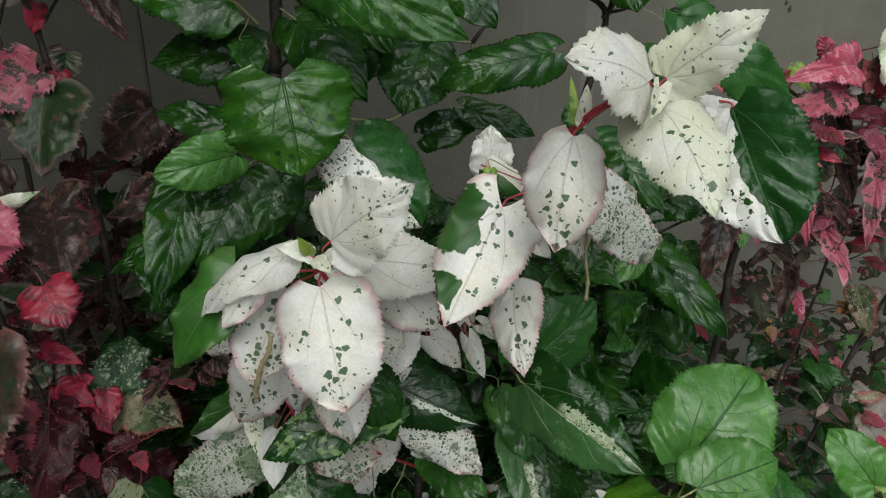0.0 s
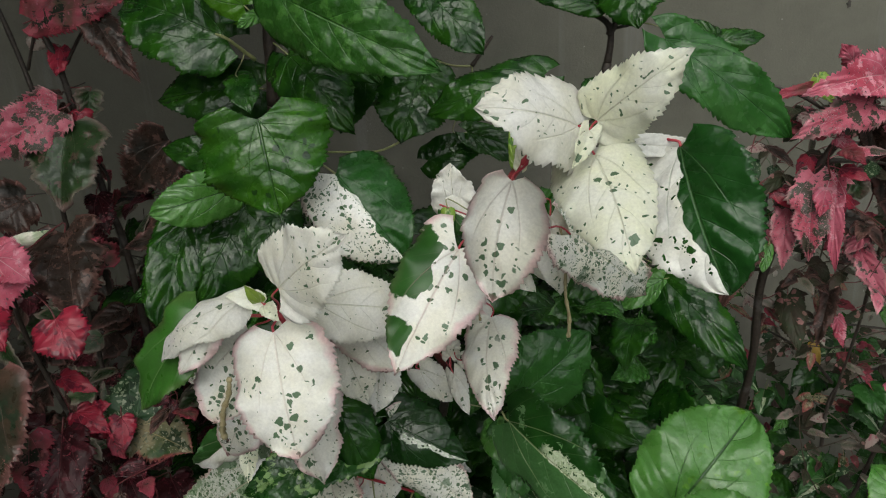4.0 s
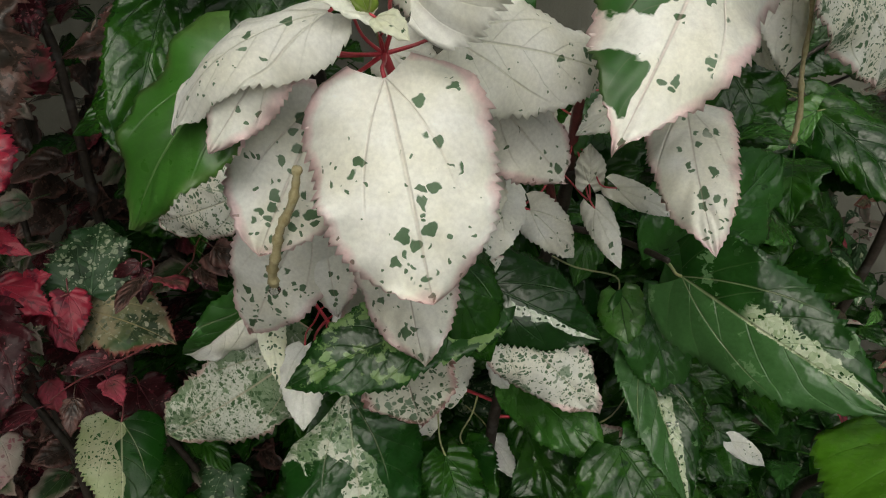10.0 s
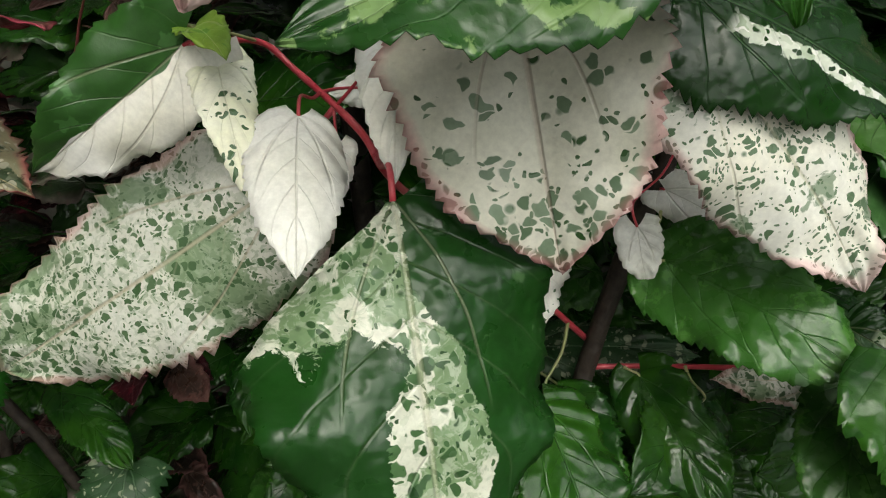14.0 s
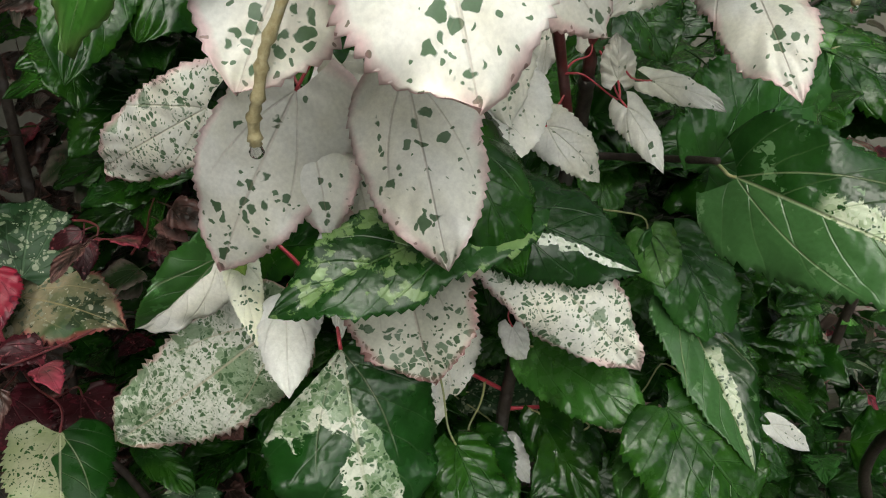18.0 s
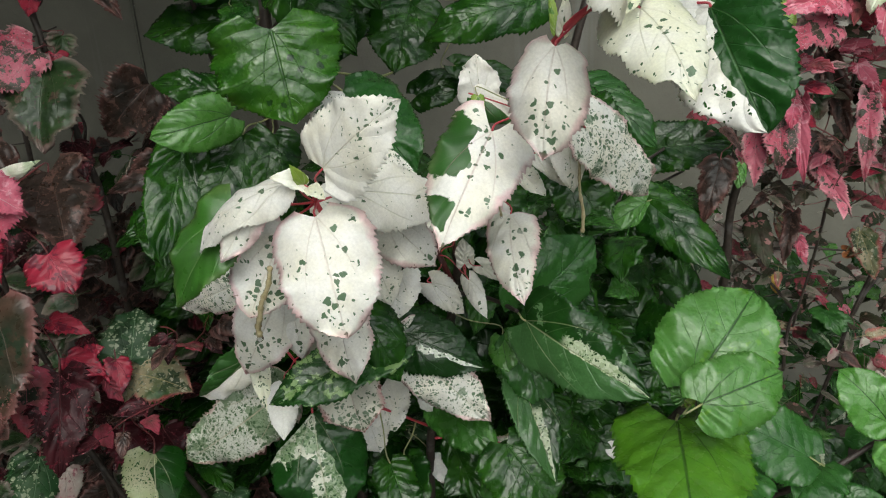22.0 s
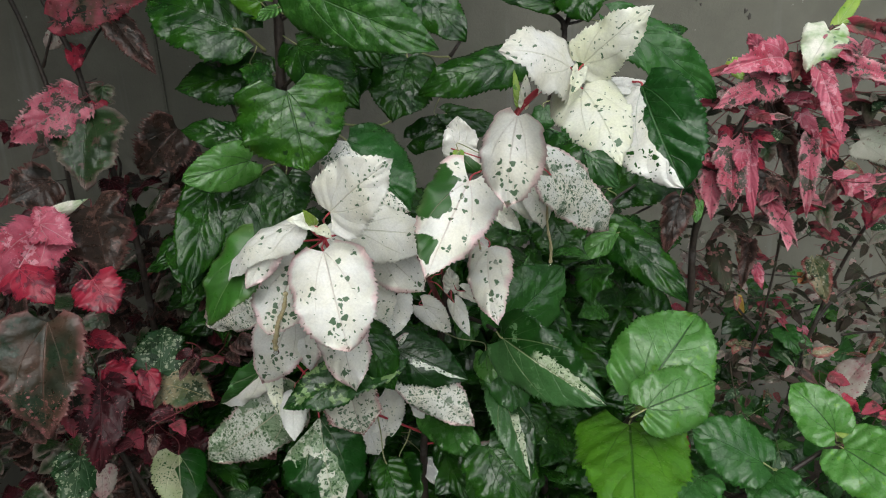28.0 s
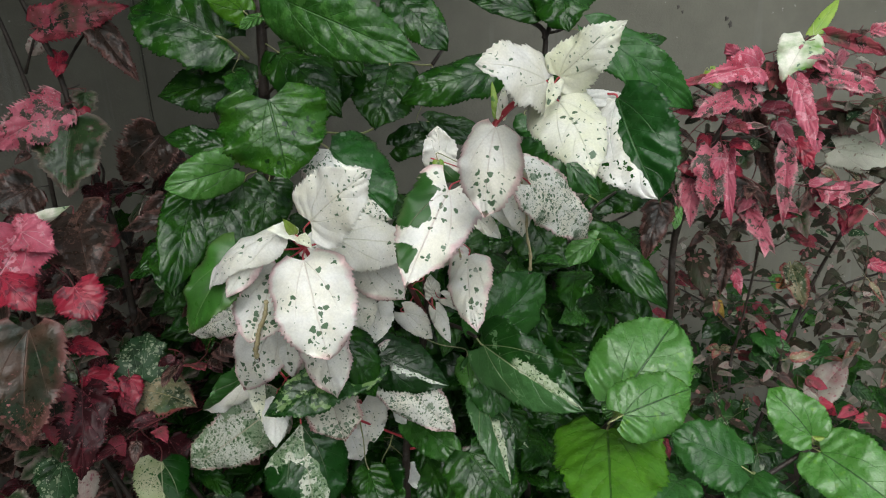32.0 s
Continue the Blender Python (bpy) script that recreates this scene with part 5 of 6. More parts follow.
leaf(green_shrub, "G", (0.060, 0.950, 0.974), (0.102, 0.923, 0.913), 0.091, (0.14, -0.87, 0.48), 0.05)
leaf(bright_shrub, "GL", (0.262, 0.665, 0.806), (0.352, 0.728, 0.888), 0.120, (-0.03, -0.75, 0.66), 0.06, (0.256, 0.670, 0.777), "g")
leaf(bright_shrub, "GL", (0.251, 0.600, 0.824), (0.342, 0.622, 0.844), 0.075, (0.05, -0.77, 0.64), 0.06, (0.256, 0.670, 0.777), "g")
leaf(bright_shrub, "H", (0.246, 0.659, 0.767), (0.214, 0.490, 0.737), 0.136, (-0.06, -0.15, 0.99), 0.06, (0.253, 0.676, 0.767), "g")
leaf(bright_shrub, "GB", (0.545, 0.930, 0.511), (0.433, 0.971, 0.560), 0.117, (0.06, -0.69, 0.72), 0.06, (0.604, 0.970, 0.454), "g")
leaf(bright_shrub, "GL", (0.681, 0.960, 0.544), (0.622, 1.011, 0.615), 0.087, (-0.09, -0.84, 0.53), 0.08, (0.694, 0.975, 0.515), "g")
leaf(bright_shrub, "GL", (0.694, 0.950, 0.517), (0.782, 0.823, 0.471), 0.122, (-0.31, -0.51, 0.80), 0.06, (0.689, 0.974, 0.512), "g")
leaf(bright_shrub, "GY", (0.682, 0.960, 0.540), (0.695, 1.023, 0.583), 0.047, (-0.32, -0.49, 0.81), 0.05, (0.689, 0.974, 0.512), "g")
leaf(bright_shrub, "GY", (0.702, 0.970, 0.515), (0.772, 1.005, 0.513), 0.041, (0.20, -0.36, 0.91), 0.05, (0.684, 0.974, 0.508), "g")
leaf(bright_shrub, "GB", (0.574, 0.950, 0.478), (0.510, 0.888, 0.468), 0.100, (0.07, -0.23, 0.97), 0.06, (0.604, 0.970, 0.454), "g")
leaf(bright_shrub, "GB", (0.390, 0.800, 0.583), (0.337, 0.740, 0.580), 0.087, (0.16, -0.19, 0.97), 0.06)
leaf(bright_shrub, "GL", (0.253, 0.660, 0.793), (0.239, 0.665, 0.805), 0.018, (0.19, -0.81, 0.56), 0.10, (0.256, 0.670, 0.777), "g")
leaf(bright_shrub, "GY", (0.253, 0.660, 0.788), (0.268, 0.665, 0.797), 0.015, (-0.25, -0.61, 0.75), 0.10, (0.256, 0.670, 0.777), "g")
leaf(red_shrub, "MP", (-0.597, 1.080, 1.316), (-0.456, 1.109, 1.337), 0.058, (0.17, -0.97, 0.19), 0.06, (-0.625, 1.130, 1.314), "d")
leaf(red_shrub, "MD", (-0.513, 1.100, 1.314), (-0.456, 1.075, 1.214), 0.048, (0.35, -0.84, 0.41), 0.06, (-0.524, 1.110, 1.312), "d")
leaf(red_shrub, "PM", (-0.577, 1.060, 1.187), (-0.674, 1.002, 1.131), 0.082, (0.37, -0.89, 0.28), 0.06, (-0.598, 1.130, 1.187), "d")
leaf(red_shrub, "MG", (-0.563, 1.060, 1.166), (-0.578, 1.000, 1.047), 0.125, (0.17, -0.89, 0.43), 0.06, (-0.597, 1.130, 1.178), "d")
leaf(red_shrub, "MD", (-0.447, 1.130, 1.122), (-0.521, 1.100, 1.053), 0.099, (0.19, -0.96, 0.21), 0.06)
leaf(red_shrub, "RR", (-0.604, 1.140, 1.272), (-0.599, 1.108, 1.231), 0.033, (0.47, -0.67, 0.58), 0.05, (-0.617, 1.130, 1.285), "d")
leaf(red_shrub, "RR", (-0.557, 1.100, 1.111), (-0.593, 1.073, 1.090), 0.029, (0.41, -0.83, 0.37), 0.05, (-0.566, 1.103, 1.107), "d")
leaf(red_shrub, "RR", (-0.568, 1.100, 1.177), (-0.563, 1.087, 1.126), 0.035, (0.47, -0.85, 0.26), 0.05, (-0.599, 1.130, 1.196), "d")
leaf(red_shrub, "MG", (-0.576, 1.150, 1.202), (-0.582, 1.138, 1.153), 0.042, (0.44, -0.89, 0.16), 0.05, (-0.601, 1.130, 1.214), "d")
leaf(red_shrub, "RR", (-0.590, 1.100, 1.166), (-0.575, 1.091, 1.174), 0.016, (-0.40, -0.88, -0.25), 0.05, (-0.593, 1.129, 1.159), "d")
leaf(red_shrub, "MW", (-0.637, 1.150, 1.292), (-0.658, 1.144, 1.270), 0.033, (0.27, -0.96, 0.00), 0.05, (-0.640, 1.140, 1.297), "d")
leaf(red_shrub, "MD", (-0.543, 0.960, 1.026), (-0.485, 0.871, 0.926), 0.097, (0.34, -0.59, 0.73), 0.06, (-0.575, 0.880, 1.019), "d")
leaf(red_shrub, "MP", (-0.520, 1.000, 0.956), (-0.553, 1.012, 1.003), 0.057, (0.43, -0.76, 0.49), 0.06)
leaf(red_shrub, "WG2", (-0.569, 0.880, 1.034), (-0.500, 0.862, 1.062), 0.022, (-0.22, -0.97, -0.08), 0.06, (-0.575, 0.880, 1.019), "d")
leaf(red_shrub, "P", (-0.567, 0.860, 1.022), (-0.595, 0.779, 0.955), 0.082, (0.53, -0.64, 0.55), 0.06, (-0.575, 0.880, 1.019), "d")
leaf(red_shrub, "P", (-0.566, 0.850, 1.030), (-0.515, 0.833, 1.002), 0.051, (0.16, -0.69, 0.71), 0.08, (-0.575, 0.880, 1.019), "d")
leaf(red_shrub, "RR", (-0.581, 0.800, 0.980), (-0.525, 0.769, 0.940), 0.062, (0.23, -0.58, 0.78), 0.06, (-0.575, 0.880, 1.019), "d")
leaf(red_shrub, "P", (-0.557, 0.860, 1.032), (-0.575, 0.865, 1.054), 0.033, (0.45, -0.72, 0.53), 0.05, (-0.575, 0.880, 1.019), "d")
leaf(red_shrub, "RR", (-0.507, 0.850, 0.942), (-0.472, 0.824, 0.893), 0.067, (0.28, -0.75, 0.60), 0.06, (-0.583, 0.889, 0.999), "d")
leaf(red_shrub, "MB", (-0.521, 0.740, 0.921), (-0.527, 0.680, 0.775), 0.109, (0.18, -0.91, 0.37), 0.06, fold=.55)
leaf(red_shrub, "MP", (-0.532, 0.780, 0.810), (-0.524, 0.742, 0.740), 0.049, (0.48, -0.74, 0.46), 0.06)
leaf(red_shrub, "P", (-0.564, 0.780, 0.901), (-0.591, 0.737, 0.854), 0.064, (0.44, -0.77, 0.46), 0.06)
leaf(red_shrub, "RM", (-0.502, 0.800, 0.797), (-0.482, 0.723, 0.696), 0.075, (0.44, -0.67, 0.60), 0.06, (-0.548, 0.880, 0.757), "d")
leaf(red_shrub, "GMd", (-0.458, 0.900, 0.759), (-0.461, 0.960, 0.820), 0.088, (0.36, -0.66, 0.66), 0.06, (-0.498, 0.930, 0.727), "d")
leaf(red_shrub, "GMr", (-0.463, 0.900, 0.741), (-0.366, 0.871, 0.722), 0.083, (0.01, -0.52, 0.85), 0.06, (-0.498, 0.930, 0.727), "d")
leaf(red_shrub, "RR", (-0.545, 0.880, 0.836), (-0.489, 0.867, 0.824), 0.030, (0.00, -0.67, 0.74), 0.05, (-0.548, 0.880, 0.757), "d")
leaf(red_shrub, "RR", (-0.528, 0.870, 0.786), (-0.472, 0.854, 0.764), 0.039, (0.13, -0.62, 0.78), 0.05, (-0.548, 0.880, 0.757), "d")
leaf(red_shrub, "RR", (-0.468, 0.880, 0.772), (-0.455, 0.849, 0.733), 0.036, (0.38, -0.66, 0.65), 0.05, (-0.498, 0.930, 0.727), "d")
leaf(red_shrub, "RR", (-0.506, 0.880, 0.785), (-0.483, 0.882, 0.792), 0.022, (-0.08, -0.85, 0.51), 0.05, (-0.548, 0.880, 0.757), "d")
leaf(red_shrub, "RR", (-0.494, 0.880, 0.754), (-0.516, 0.867, 0.747), 0.027, (0.26, -0.76, 0.60), 0.05, (-0.498, 0.930, 0.727), "d")
leaf(red_shrub, "HO", (-0.435, 0.860, 0.629), (-0.412, 0.780, 0.562), 0.084, (0.33, -0.55, 0.77), 0.05, (-0.507, 0.945, 0.662), "d")
leaf(red_shrub, "GMd", (-0.571, 0.820, 0.662), (-0.563, 0.751, 0.601), 0.070, (0.42, -0.57, 0.70), 0.05, (-0.567, 0.897, 0.684), "d")
leaf(red_shrub, "MW", (-0.540, 0.820, 0.640), (-0.533, 0.789, 0.600), 0.044, (0.44, -0.67, 0.60), 0.05, (-0.561, 0.903, 0.640), "d")
leaf(red_shrub, "RM", (-0.509, 0.920, 0.636), (-0.474, 0.886, 0.584), 0.058, (0.39, -0.63, 0.67), 0.06, (-0.508, 0.948, 0.651), "d")
leaf(red_shrub, "RM", (-0.451, 0.940, 0.620), (-0.422, 0.910, 0.586), 0.059, (0.29, -0.58, 0.76), 0.06, (-0.499, 0.956, 0.610), "d")
leaf(red_shrub, "RM", (-0.533, 0.930, 0.686), (-0.468, 0.915, 0.664), 0.042, (0.12, -0.61, 0.78), 0.06, (-0.567, 0.897, 0.684), "d")
leaf(red_shrub, "MD", (-0.406, 1.050, 0.994), (-0.503, 1.024, 0.983), 0.043, (0.18, -0.87, 0.46), 0.06)
leaf(red_shrub, "MD", (-0.449, 1.100, 1.015), (-0.499, 1.086, 0.965), 0.035, (0.10, -0.98, 0.17), 0.05)
leaf(red_shrub, "RM", (-0.571, 1.100, 1.043), (-0.540, 1.066, 0.993), 0.044, (0.32, -0.68, 0.66), 0.05, (-0.576, 1.123, 1.066), "d")
leaf(red_shrub, "RM", (-0.598, 1.100, 0.982), (-0.560, 1.072, 0.956), 0.034, (0.10, -0.60, 0.79), 0.05, (-0.567, 1.123, 0.998), "d")
leaf(red_shrub, "MD", (-0.618, 1.000, 1.068), (-0.669, 0.951, 1.046), 0.082, (0.52, -0.74, 0.43), 0.05)
leaf(red_shrub, "RM", (-0.635, 1.000, 0.953), (-0.647, 0.964, 0.895), 0.057, (0.47, -0.79, 0.39), 0.05)
leaf(red_shrub, "GMd", (-0.566, 0.900, 0.990), (-0.558, 0.867, 0.964), 0.043, (0.44, -0.49, 0.76), 0.05, (-0.583, 0.889, 0.999), "d")
leaf(pink_shrub, "P", (0.580, 1.050, 1.185), (0.474, 0.994, 1.184), 0.054, (0.43, -0.81, 0.40), 0.10, (0.604, 1.069, 1.178), "d")
leaf(pink_shrub, "PM", (0.560, 1.030, 1.151), (0.457, 0.989, 1.124), 0.051, (0.17, -0.81, 0.56), 0.06, (0.583, 1.070, 1.153), "d")
leaf(pink_shrub, "WG2", (0.650, 1.050, 1.223), (0.604, 1.005, 1.167), 0.068, (-0.18, -0.69, 0.70), 0.10, (0.661, 1.060, 1.229), "d")
leaf(pink_shrub, "PM", (0.648, 1.030, 1.175), (0.754, 0.990, 1.136), 0.034, (-0.25, -0.93, 0.28), 0.08, (0.620, 1.066, 1.193), "d")
leaf(pink_shrub, "P", (0.616, 1.000, 1.166), (0.631, 0.933, 1.068), 0.032, (-0.44, -0.77, 0.46), 0.06, (0.612, 1.068, 1.185), "d")
leaf(pink_shrub, "MP", (0.684, 1.050, 1.230), (0.792, 1.041, 1.186), 0.026, (-0.03, -0.99, 0.12), 0.06, (0.661, 1.060, 1.229), "d")
leaf(pink_shrub, "GY", (0.668, 1.060, 1.231), (0.728, 1.104, 1.287), 0.024, (-0.18, -0.67, 0.72), 0.05, (0.653, 1.061, 1.222), "g")
leaf(pink_shrub, "PG", (0.745, 1.100, 1.034), (0.857, 1.093, 0.999), 0.066, (0.03, -0.96, 0.29), 0.05, (0.686, 1.100, 1.044), "d")
leaf(pink_shrub, "PM", (0.506, 1.050, 1.056), (0.486, 0.995, 0.955), 0.051, (-0.32, -0.82, 0.48), 0.06, (0.524, 1.075, 1.067), "d")
leaf(pink_shrub, "PM", (0.583, 1.080, 0.950), (0.610, 1.026, 0.864), 0.034, (-0.33, -0.84, 0.43), 0.06, (0.617, 1.120, 1.009), "d")
leaf(pink_shrub, "PM", (0.635, 1.050, 1.049), (0.612, 0.988, 0.935), 0.030, (-0.39, -0.77, 0.50), 0.06, (0.625, 1.096, 1.053), "d")
leaf(pink_shrub, "MD", (0.423, 1.050, 0.963), (0.390, 0.995, 0.882), 0.047, (-0.22, -0.76, 0.61), 0.06, (0.462, 1.100, 0.981), "d")
leaf(pink_shrub, "RR", (0.786, 1.100, 0.925), (0.756, 1.067, 0.880), 0.035, (-0.35, -0.63, 0.69), 0.05, (0.846, 1.146, 0.933), "d")
leaf(pink_shrub, "P", (0.774, 1.100, 0.963), (0.717, 1.092, 0.934), 0.025, (-0.21, -0.75, 0.62), 0.06, (0.859, 1.135, 0.955), "d")
leaf(pink_shrub, "RR", (0.508, 1.080, 1.073), (0.485, 1.051, 1.045), 0.023, (-0.11, -0.64, 0.76), 0.05, (0.528, 1.074, 1.076), "d")
leaf(pink_shrub, "RR", (0.656, 1.060, 1.058), (0.673, 1.028, 1.014), 0.031, (-0.41, -0.80, 0.43), 0.05, (0.642, 1.103, 1.078), "d")
leaf(pink_shrub, "P", (0.704, 1.100, 1.058), (0.677, 1.065, 1.006), 0.032, (-0.34, -0.69, 0.64), 0.05, (0.686, 1.100, 1.044), "d")
leaf(pink_shrub, "RR", (0.560, 1.080, 1.020), (0.526, 1.052, 0.998), 0.039, (0.02, -0.63, 0.78), 0.05, (0.577, 1.088, 1.063), "d")
leaf(pink_shrub, "GY", (0.507, 1.080, 1.182), (0.523, 1.056, 1.149), 0.023, (-0.31, -0.83, 0.46), 0.05, (0.485, 1.080, 1.160), "g")
leaf(pink_shrub, "MP", (0.503, 1.080, 1.169), (0.431, 1.076, 1.159), 0.014, (-0.01, -0.91, 0.41), 0.05, (0.507, 1.080, 1.145), "d")
leaf(pink_shrub, "MP", (0.521, 1.080, 1.106), (0.454, 1.084, 1.124), 0.022, (0.03, -0.95, 0.31), 0.05, (0.542, 1.070, 1.101), "d")
leaf(pink_shrub, "P", (0.529, 1.050, 1.105), (0.552, 1.036, 1.091), 0.020, (-0.30, -0.88, 0.38), 0.05, (0.529, 1.080, 1.129), "d")
leaf(pink_shrub, "W", (0.577, 1.050, 1.157), (0.601, 1.040, 1.157), 0.022, (-0.36, -0.87, 0.33), 0.05, (0.576, 1.070, 1.145), "d")
leaf(pink_shrub, "MG", (0.576, 1.100, 1.046), (0.590, 1.090, 1.006), 0.044, (-0.27, -0.95, 0.14), 0.05, (0.569, 1.086, 1.064), "d")
leaf(pink_shrub, "PM", (0.646, 1.100, 1.111), (0.601, 1.075, 1.102), 0.023, (0.28, -0.73, 0.62), 0.05, (0.652, 1.100, 1.118), "d")
leaf(pink_shrub, "MP", (0.661, 1.100, 1.100), (0.603, 1.083, 1.120), 0.023, (0.32, -0.94, 0.14), 0.05, (0.648, 1.100, 1.108), "d")
leaf(pink_shrub, "P", (0.602, 1.150, 0.795), (0.598, 1.109, 0.763), 0.022, (-0.32, -0.56, 0.76), 0.05, (0.647, 1.165, 0.808), "d")
leaf(pink_shrub, "P", (0.754, 1.260, 0.605), (0.767, 1.226, 0.554), 0.026, (-0.32, -0.82, 0.47), 0.05, (0.746, 1.275, 0.633), "d")
leaf(pink_shrub, "MW", (0.814, 1.200, 0.485), (0.882, 1.218, 0.557), 0.069, (-0.46, -0.65, 0.60), 0.05, (0.727, 1.220, 0.493), "d")
leaf(pink_shrub, "RR", (0.766, 1.100, 0.528), (0.801, 1.094, 0.500), 0.030, (0.10, -0.94, 0.33), 0.05)
leaf(pink_shrub, "RR", (0.937, 1.150, 0.445), (0.857, 1.151, 0.456), 0.033, (0.09, -0.72, 0.69), 0.05)
leaf(pink_shrub, "GL", (0.455, 1.050, 0.953), (0.443, 1.026, 0.924), 0.018, (-0.24, -0.70, 0.68), 0.05, (0.461, 1.100, 0.966), "g")
leaf(pink_shrub, "OR", (0.710, 1.200, 0.746), (0.738, 1.199, 0.739), 0.025, (0.09, -0.86, 0.50), 0.05, (0.692, 1.200, 0.749), "d")
leaf(pink_shrub, "YE", (0.631, 1.300, 0.669), (0.642, 1.289, 0.626), 0.020, (-0.23, -0.96, 0.19), 0.05, (0.607, 1.250, 0.670), "d")
leaf(pink_shrub, "P", (0.893, 1.200, 0.777), (0.938, 1.196, 0.758), 0.027, (0.07, -0.93, 0.35), 0.05, (0.891, 1.210, 0.740), "d")
leaf(pink_shrub, "MP", (0.750, 1.150, 0.843), (0.706, 1.153, 0.856), 0.022, (0.06, -0.90, 0.42), 0.05, (0.814, 1.181, 0.833), "d")
leaf(pink_shrub, "MW", (0.763, 1.200, 0.779), (0.751, 1.192, 0.747), 0.034, (-0.48, -0.79, 0.38), 0.05, (0.797, 1.200, 0.777), "d")
leaf(white_shrub, "GV2", (-0.023, 0.860, 0.685), (0.053, 0.782, 0.656), 0.067, (-0.38, -0.63, 0.68), 0.05, (-0.014, 0.909, 0.710), "g")
leaf(white_shrub, "G", (-0.076, 0.880, 0.583), (-0.058, 0.815, 0.537), 0.068, (-0.18, -0.90, 0.38), 0.05, (-0.060, 0.920, 0.621), "g")
leaf(white_shrub, "G", (-0.007, 0.920, 0.580), (0.034, 0.850, 0.518), 0.056, (-0.21, -0.92, 0.30), 0.05, (-0.017, 0.927, 0.584), "g")
leaf(white_shrub, "WS", (0.081, 0.860, 0.608), (0.023, 0.880, 0.598), 0.030, (-0.35, -0.68, 0.65), 0.05, (0.066, 0.845, 0.617), "w")
leaf(white_shrub, "GV2", (0.077, 0.820, 0.635), (0.037, 0.756, 0.580), 0.055, (-0.45, -0.41, 0.80), 0.05, (0.068, 0.840, 0.619), "g")
leaf(white_shrub, "GMd", (-0.071, 1.000, 0.563), (0.057, 0.969, 0.573), 0.051, (-0.21, -0.62, 0.76), 0.05, (-0.042, 0.941, 0.540), "g")
leaf(red_shrub, "GMd", (-0.356, 0.920, 0.516), (-0.358, 0.880, 0.473), 0.057, (0.27, -0.71, 0.65), 0.05)
leaf(white_shrub, "G", (-0.407, 0.950, 0.555), (-0.346, 0.902, 0.524), 0.036, (0.14, -0.40, 0.90), 0.05)
leaf(white_shrub, "WP", (-0.180, 0.742, 0.920), (-0.166, 0.719, 0.836), 0.062, (0.14, -0.94, 0.30), 0.05, (-0.103, 0.660, 1.012), "w")
leaf(white_shrub, "W", (-0.213, 0.740, 0.868), (-0.211, 0.734, 0.843), 0.025, (0.26, -0.93, 0.24), 0.05)
leaf(green_shrub, "H", (-0.235, 0.980, 1.319), (-0.297, 0.959, 1.369), 0.050, (0.41, -0.90, 0.13), 0.05, (-0.205, 1.015, 1.297), "g")
leaf(pink_shrub, "P", (0.541, 1.060, 1.204), (0.524, 1.055, 1.228), 0.024, (-0.04, -0.97, -0.23), 0.08, (0.589, 1.070, 1.162), "d")
leaf(pink_shrub, "P", (0.629, 1.080, 1.090), (0.646, 1.038, 1.052), 0.025, (-0.47, -0.69, 0.55), 0.06, (0.644, 1.100, 1.097), "d")
leaf(pink_shrub, "P", (0.602, 1.080, 1.116), (0.636, 1.051, 1.126), 0.018, (-0.67, -0.67, 0.32), 0.06, (0.582, 1.093, 1.103), "d")
leaf(pink_shrub, "RR", (0.634, 1.060, 1.144), (0.616, 1.056, 1.173), 0.027, (-0.14, -0.97, -0.22), 0.06, (0.654, 1.100, 1.123), "d")
leaf(pink_shrub, "MD", (0.601, 1.120, 1.101), (0.641, 1.088, 0.973), 0.038, (-0.31, -0.94, 0.14), 0.06, (0.585, 1.095, 1.099), "d")
leaf(pink_shrub, "MP", (0.684, 1.100, 1.059), (0.710, 1.106, 1.082), 0.026, (-0.30, -0.79, 0.54), 0.06, (0.681, 1.103, 1.037), "d")
leaf(pink_shrub, "PM", (0.487, 1.080, 1.005), (0.466, 1.037, 0.925), 0.035, (-0.29, -0.81, 0.51), 0.06, (0.501, 1.085, 1.015), "d")
leaf(pink_shrub, "MD", (0.571, 1.100, 0.975), (0.616, 1.096, 0.958), 0.038, (0.05, -0.94, 0.34), 0.06, (0.497, 1.090, 0.996), "d")
leaf(pink_shrub, "P", (0.541, 1.060, 1.045), (0.518, 1.008, 0.930), 0.025, (-0.34, -0.83, 0.44), 0.06, (0.540, 1.081, 1.066), "d")
leaf(pink_shrub, "MD", (0.588, 1.150, 0.841), (0.557, 1.099, 0.771), 0.030, (-0.29, -0.71, 0.64), 0.06, (0.646, 1.150, 0.860), "d")
leaf(pink_shrub, "MG", (0.705, 1.150, 0.923), (0.714, 1.105, 0.870), 0.038, (-0.41, -0.73, 0.55), 0.06, (0.649, 1.131, 0.939), "d")
leaf(pink_shrub, "BZ", (0.524, 1.150, 0.834), (0.531, 1.098, 0.761), 0.043, (-0.29, -0.79, 0.54), 0.06, (0.475, 1.127, 0.837), "d")
leaf(pink_shrub, "P", (0.757, 1.120, 0.938), (0.716, 1.103, 0.960), 0.025, (0.40, -0.92, 0.03), 0.06, (0.842, 1.150, 0.926), "d")
leaf(pink_shrub, "MP", (0.614, 1.120, 0.904), (0.584, 1.124, 0.921), 0.024, (0.04, -0.95, 0.30), 0.06, (0.647, 1.143, 0.892), "d")
leaf(pink_shrub, "GMr", (0.735, 1.200, 0.781), (0.745, 1.149, 0.710), 0.045, (-0.34, -0.79, 0.52), 0.06, (0.715, 1.200, 0.746), "g")
leaf(white_shrub, "GL", (0.071, 0.860, 0.783), (0.075, 0.823, 0.750), 0.042, (-0.30, -0.65, 0.70), 0.05, (0.005, 0.887, 0.811), "g")
